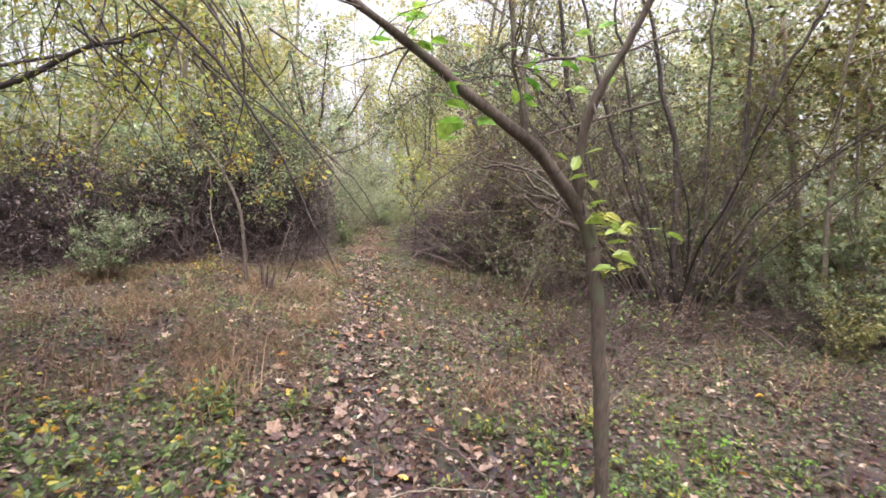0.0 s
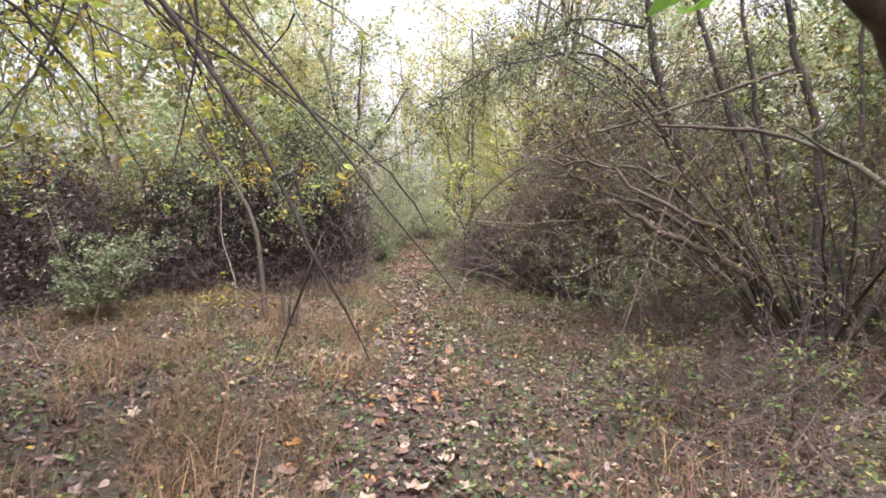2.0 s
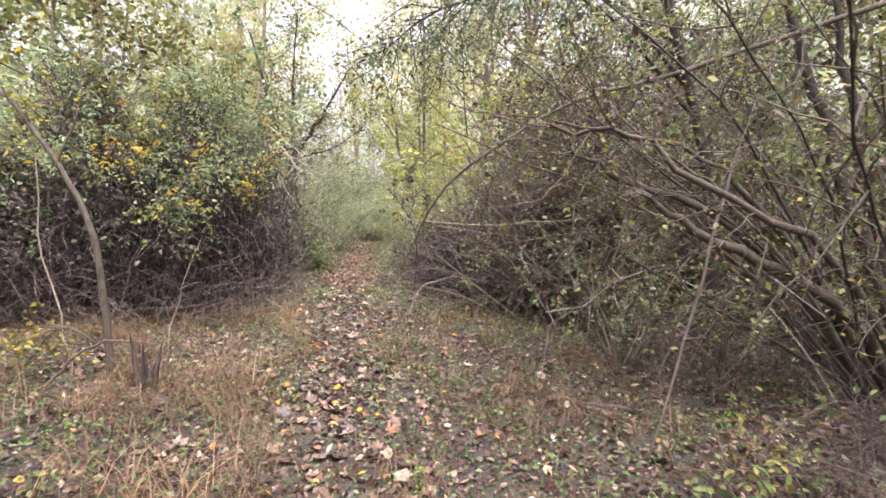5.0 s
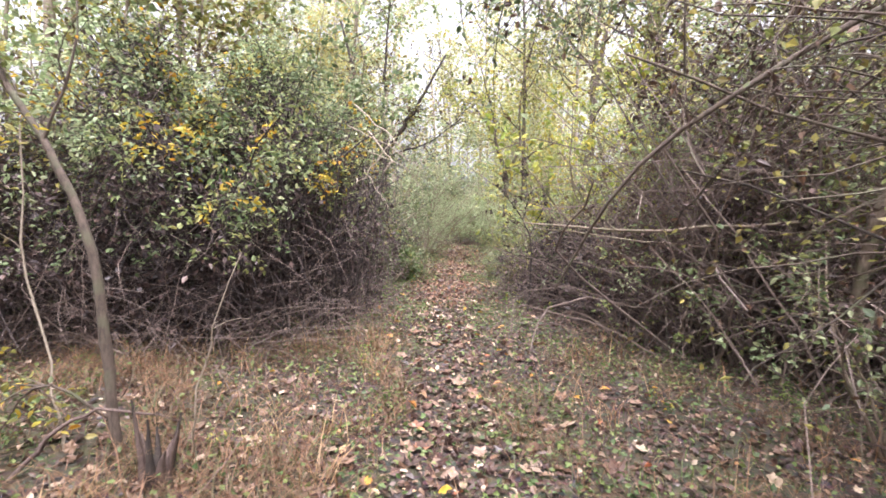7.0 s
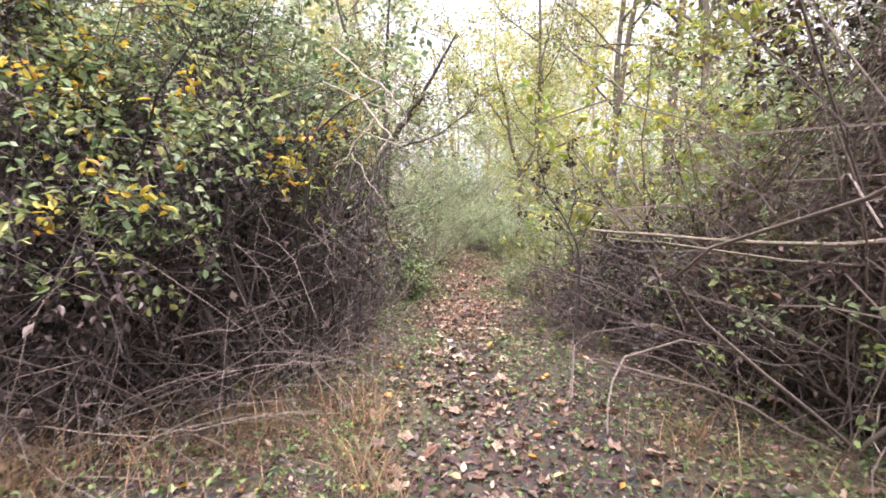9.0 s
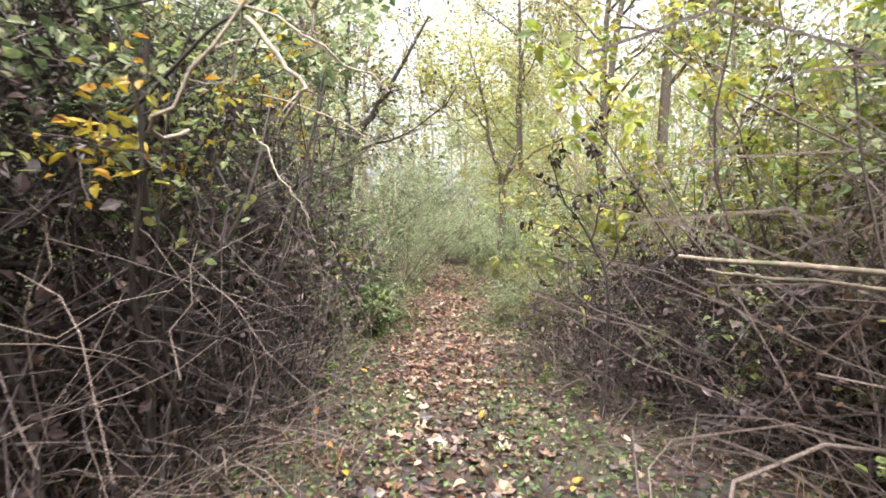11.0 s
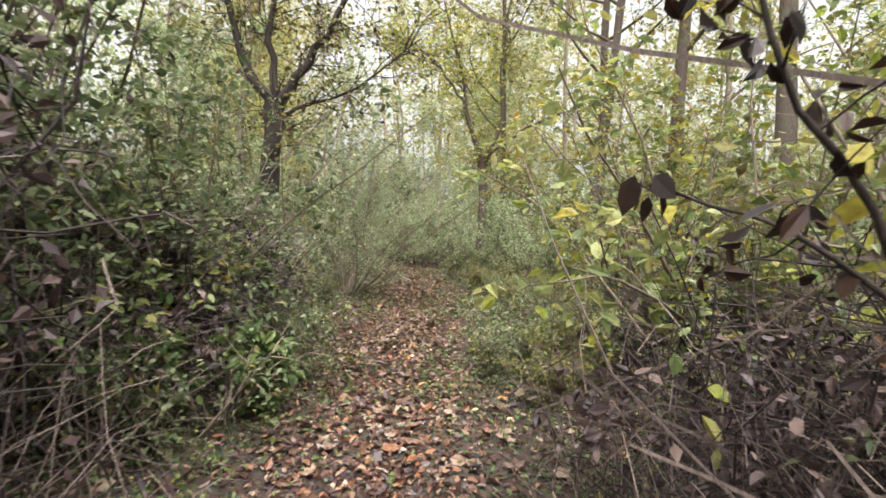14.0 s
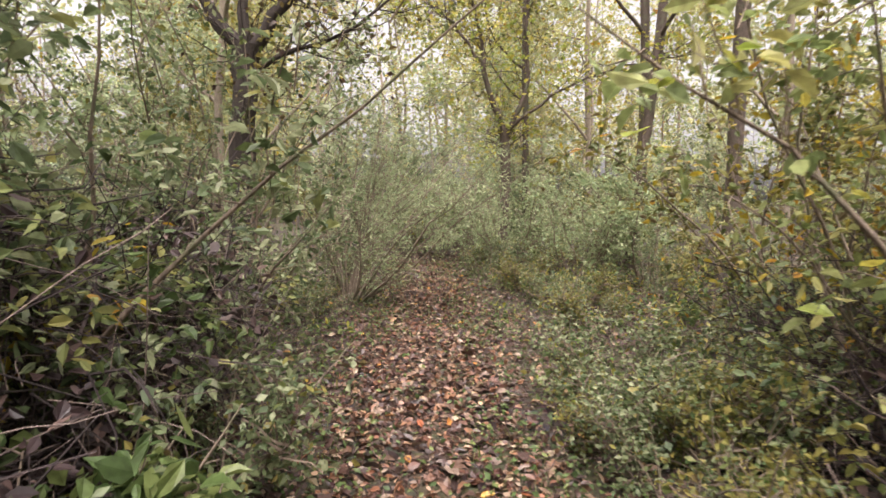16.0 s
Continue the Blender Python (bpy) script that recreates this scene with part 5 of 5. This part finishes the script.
def pollard_tree():
    b = np.array([-4.9, 21.0, gz(-4.9, 21.0) - 0.05])
    trunk = smooth_line([b, (-4.85, 21, 1.8), (-4.8, 21, 3.1)], 12, 0.015)
    limbs = [(smooth_line([(-4.8, 21, 3.0), (-5.3, 21, 3.6), (-5.6, 21, 4.6), (-6.2, 21, 6.5)], 12, 0.02), 0.1, 0.03), (smooth_line([(-4.8, 21, 3.0), (-4.4, 21, 3.5), (-4.0, 21, 4.1), (-3.2, 21, 5.6)], 12, 0.02), 0.1, 0.025),
             (smooth_line([(-4.75, 21, 2.8), (-4.2, 20.9, 3.0), (-3.4, 20.8, 3.3), (-2.6, 20.7, 3.9)], 12, 0.02), 0.04, 0.008), (smooth_line([(-4.8, 21, 3.0), (-4.9, 21, 4.4), (-4.8, 21, 7)], 12, 0.02), 0.08, 0.02)]
    return tree("pollard_tree", b, trunk, 0.14, 0.15, limbs, "stout dark forked trunk rising out of green shrubs", "tree", 190, 1.0, OLIVE, 0.09, 4, DARK_BARK, 0.006, SIMPLE, spread=0.12, second=BROWN)


pollard_tree()


# ---- litter, grass and herbs ----
def scatter(m, x0, x1, y0, y1, keep):
    """Random ground points, kept by a chance that depends on the way from the trail."""
    x, y = rng.uniform(x0, x1, m), rng.uniform(y0, y1, m)
    ok = rng.uniform(0, 1, m) < keep(x - trail_x(y), y)
    x, y = x[ok], y[ok]
    return np.stack([x, y, height(x, y)], 1)


def patch(x, y, f, c):
    return np.clip((np.sin(x * f + 1.3) * np.sin(y * f * 0.9 + 0.4) + 0.4 * np.sin(x * 3.1 * f + y * f) - c) * 2, 0, 1)


def litter():
    th = thing("leaf_litter", (0, 0, 0), "brown and tan fallen leaves strewn over the trail", "leaves", kind="stuff")
    p = scatter(190000, -6.5, 5.5, 1.0, 29, lambda o, y: np.exp(-(o / np.where(y > 17, 0.7, 0.36)) ** 2) * np.clip(0.38 + y / 40, 0, 0.8) + np.where(y < 10, 0.36, 0.22) * np.clip(1.3 - np.abs(o) * 0.12, 0.3, 1))
    m = len(p)
    p[:, 2] += rng.uniform(0.003, 0.035, m)
    s = rng.uniform(0.03, 0.08, m) * np.where(rng.uniform(0, 1, m) < 0.08, 1.5, 1)
    w = any_way(m) * np.array([1, 1, 0.3])
    up = unit(rng.normal(0, 0.45, (m, 3)) + np.array([0, 0, 1]))
    big = rng.uniform(0, 1, m) < 0.10
    part("fallen_leaves", *leaves(p[big], w[big], up[big], s[big] * 1.2, LOBED), LITTER, th, kind="stuff")
    part("fallen_leaves", *leaves(p[~big], w[~big], up[~big], s[~big], OVATE), LITTER, th, kind="stuff")
    t = scatter(26000, -5.5, 0.5, 14, 27, lambda o, y: np.exp(-(o / 0.7) ** 4))
    t[:, 2] += rng.uniform(0.004, 0.035, len(t))
    part("fallen_leaves", *leaves(t, any_way(len(t)) * np.array([1, 1, 0.35]), unit(rng.normal(0, 0.5, (len(t), 3)) + np.array([0, 0, 1])), rng.uniform(0.03, 0.075, len(t)), OVATE), LITTER_RED, th, kind="stuff")
    c = scatter(150000, -6.0, 5.0, 1.0, 24, lambda o, y: np.where(np.abs(o) < 0.3, 0.35, 0.75))
    c[:, 2] += rng.uniform(0.002, 0.03, len(c))
    part("leaf_crumbs", *leaves(c, any_way(len(c)) * np.array([1, 1, 0.4]), unit(rng.normal(0, 0.6, (len(c), 3)) + np.array([0, 0, 1])), rng.uniform(0.018, 0.05, len(c)), SIMPLE), LITTER, th, kind="stuff")
    e = scatter(52000, -13, 13, -8.0, 30, lambda o, y: np.where((o > -5) & (o < 5.5) & (y > 1.1), 0.0, 0.8))
    e[:, 2] += rng.uniform(0.002, 0.04, len(e))
    part("leaf_crumbs", *leaves(e, any_way(len(e)) * np.array([1, 1, 0.4]), unit(rng.normal(0, 0.6, (len(e), 3)) + np.array([0, 0, 1])), rng.uniform(0.04, 0.11, len(e)), SIMPLE), LITTER, th, kind="stuff")
    q = scatter(2400, -4.5, 3.5, 1.2, 26, lambda o, y: np.exp(-(o / 1.3) ** 2) * 0.4 + 0.12)
    q[:, 2] += 0.035
    k = len(q)
    part("fallen_leaves", *leaves(q, any_way(k) * np.array([1, 1, 0.2]), unit(rng.normal(0, 0.3, (k, 3)) + np.array([0, 0, 1])), rng.uniform(0.05, 0.10, k), OVATE), LITTER_BRIGHT, th, kind="stuff")
    # the larger leaves that lie nearest to the walker, one by one
    big = scatter(1500, -2.5, 2.0, 2.2, 19, lambda o, y: np.exp(-(o / 0.8) ** 2))[:300]
    for pt in big:
        at = pt + np.array([0, 0, 0.032])
        ob = part("fallen_leaf", *leaves(at[None], any_way(1) * np.array([1, 1, 0.15]), unit(rng.normal(0, 0.25, (1, 3)) + np.array([0, 0, 1])), rng.uniform(0.065, 0.125), LOBED), LITTER_PIECE, th)


litter()


def blades(p, tall, wide, lean):
    m = len(p)
    d = any_way(m) * np.array([1, 1, 0])
    h = (tall * rng.uniform(0.5, 1.3, m))[:, None]
    up = np.array([0, 0, 1.0])
    q1 = p + up * h * 0.55 + d * h * lean * 0.3
    q2 = p + up * h * 0.9 + d * h * lean
    s = np.cross(unit(d + 1e-6), up) * wide * rng.uniform(0.6, 1.3, m)[:, None]
    v = np.stack([p - s, p + s, q1 + s * 0.7, q1 - s * 0.7, q2 + s * 0.15, q2 - s * 0.15], 1)
    f = np.array([(0, 1, 2, 3), (3, 2, 4, 5)])[None] + (np.arange(m) * 6)[:, None, None]
    return v.reshape(-1, 3), f.reshape(-1, 4)


def undergrowth():
    g = scatter(90000, -6, 5, 1, 26, lambda o, y: (0.12 + 0.9 * patch(o, y, 2.1, 0.1)) * np.where(np.abs(o) < 0.2, 0.25, 1) * 0.5)
    tagged(part("grass", *blades(g, 0.085, 0.003, 0.7), GRASS), "short green grass tufts among fallen leaves", "grass", kind="stuff")
    d = scatter(130000, -5.5, 4.5, 3.2, 12.5, lambda o, y: np.where((o > -4.2) & (o < -0.3), 0.85, np.where((o > 0.35) & (o < 2.6), 0.28, 0.05)) * (0.04 + patch(o, y, 2.3, 0.05) + 0.3 * patch(o, y, 5.1, 0.2)) * np.clip((y - 3) / 1.5, 0, 1) * np.clip((12.5 - y) / 2, 0, 1))
    tagged(part("dry_grass", *blades(d, 0.13, 0.0032, 2.0), DRY_GRASS), "dry russet grass in patches beside the trail", "grass", kind="stuff")
    c = scatter(1500, -6, 4.5, 3.5, 13, lambda o, y: np.where(o < -0.45, 0.75, np.where(o > 0.5, 0.28, 0)) * (0.12 + patch(o, y, 2.9, 0.15)))
    t = np.repeat(c, 16, 0) + rng.normal(0, 0.06, (len(c) * 16, 3)) * np.array([1, 1, 0])
    t[:, 2] = height(t[:, 0], t[:, 1])
    tagged(part("straw_tufts", *blades(t, 0.22 * rng.uniform(0.4, 1.4, len(t)), 0.0034, 1.5), STRAW), "tufts of straw-coloured dead grass beside the trail", "grass", kind="stuff")
    h = scatter(150000, -7, 8, 1, 27, lambda o, y: patch(o, y, 1.7, -0.2) * np.where(np.abs(o) < 0.22, 0.2, 1) * 0.65 + np.where((y > 5) & (y < 13), 0.24, 0.14) + 0.35 * np.exp(-((np.abs(o) - 0.75) / 0.35) ** 2) * (y > 6))
    h[:, 2] += rng.uniform(0.015, 0.10, len(h))
    k = len(h)
    tagged(part("ground_herbs", *leaves(h, any_way(k) * np.array([1, 1, 0.4]), any_way(k, 1.8), rng.uniform(0.02, 0.055, k), SIMPLE), GREEN), "low green herbs and ivy leaves on the ground", "herbs", kind="stuff")
    st = scatter(3600, -6, 5, 1, 26, lambda o, y: np.where(np.abs(o) < 0.4, 0.12, 0.8))
    st[:, 2] += 0.015
    k = len(st)
    ln = grow(st, any_way(k) * np.array([1, 1, 0.12]), rng.uniform(0.15, 0.8, k), 5, 0.15, 0.0)
    ln[..., 2] = np.maximum(ln[..., 2], height(ln[..., 0], ln[..., 1]) + 0.008)
    tagged(part("fallen_twigs", *tubes(ln, np.linspace(1, 0.5, 5)[None] * rng.uniform(0.0015, 0.005, (k, 1)), 3), CANE), "thin dead twigs scattered on the ground", "twigs", kind="stuff")
    sk = scatter(8000, -8, 9, 2.5, 24, lambda o, y: np.where(np.abs(o) < 0.55, 0.0, np.where(o > 0, 0.8, 0.45)) * (0.3 + patch(o, y, 1.1, -0.2)))
    k = len(sk)
    ln = grow(sk, any_way(k, 1.0), rng.uniform(0.12, 0.5, k), 4, 0.2, 0.08)
    ln[..., 2] = np.maximum(ln[..., 2], height(ln[..., 0], ln[..., 1]) + 0.005)
    tagged(part("dead_stalks", *tubes(ln, np.linspace(1, 0.5, 4)[None] * rng.uniform(0.0016, 0.0036, (k, 1)), 3), CANE), "dead grey-brown stalks standing in the undergrowth", "stalks", kind="stuff")


undergrowth()


def herb_plants():
    kinds = []
    for i, (mat, second, size, tall) in enumerate([(GREEN, LIME, 0.05, 0.25), (BRIGHT, GREEN, 0.042, 0.2), (GREEN, YELLOW, 0.05, 0.3), (GREY_GREEN, LIME, 0.045, 0.28)]):
        x, y = [(-2.2, 2.4), (1.5, 2.5), (-2.9, 2.9), (2.2, 3.4)][i]
        b = np.array([x, y, gz(x, y) - 0.01])
        th = thing("herb_plant", b, ["leafy green woodland herb", "bright green woodland herb", "green herb with yellowing leaves", "grey-green woodland herb"][i] + " on the forest floor", "herb", "woodland herbs")
        ln = grow([b] * 5, any_way(5, 1.1), rng.uniform(0.6, 1.2, 5) * tall, 5, 0.15, 0.05)
        for q in ln:
            rod("stem", q, 0.003, 0.0015, CANE, th, b, 4)
        part("foliage", *leaves_on(ln, 9, size, OVATE, 0.025), mat, th, kind="stuff", at=b)
        part("foliage", *leaves_on(ln, 3, size, OVATE, 0.03), second, th, kind="stuff", at=b)
        kinds.append(th)
    s = random.Random(9)

    def put(x, y, k, z=None):
        z = z or s.uniform(0.6, 1.3)
        copy_thing(kinds[k], pose(x, y, gz(x, y) - 0.01, 0, 0, s.uniform(0, 360)) @ Matrix.Diagonal((z, z, z, 1)))

    for i in range(75):
        put(s.uniform(-3.9, -1.0), s.uniform(2.0, 3.9), s.choice((0, 2, 2, 3, 0)), s.uniform(0.8, 1.5))
    for i in range(66):
        put(s.gauss(1.4, 0.7), s.gauss(3.2, 0.6), s.choice((0, 1, 0, 3)), s.uniform(0.6, 1.2))
    for i in range(90):
        y = s.uniform(4, 24)
        put(float(trail_x(y)) + s.choice((-1, 1)) * s.uniform(0.45, 3.2), y, s.randrange(4), s.uniform(0.35, 0.9))
    for i in range(80):
        put(s.uniform(-1.5, 2.0), s.uniform(17.5, 25), s.choice((0, 0, 3, 3, 2)), s.uniform(1.0, 2.0))
    for i in range(60):
        y = s.uniform(13.5, 24)
        put(float(trail_x(y)) + s.choice((-1, 1)) * s.uniform(0.8, 1.7), y, s.choice((0, 0, 1, 3)), s.uniform(0.6, 1.3))


herb_plants()
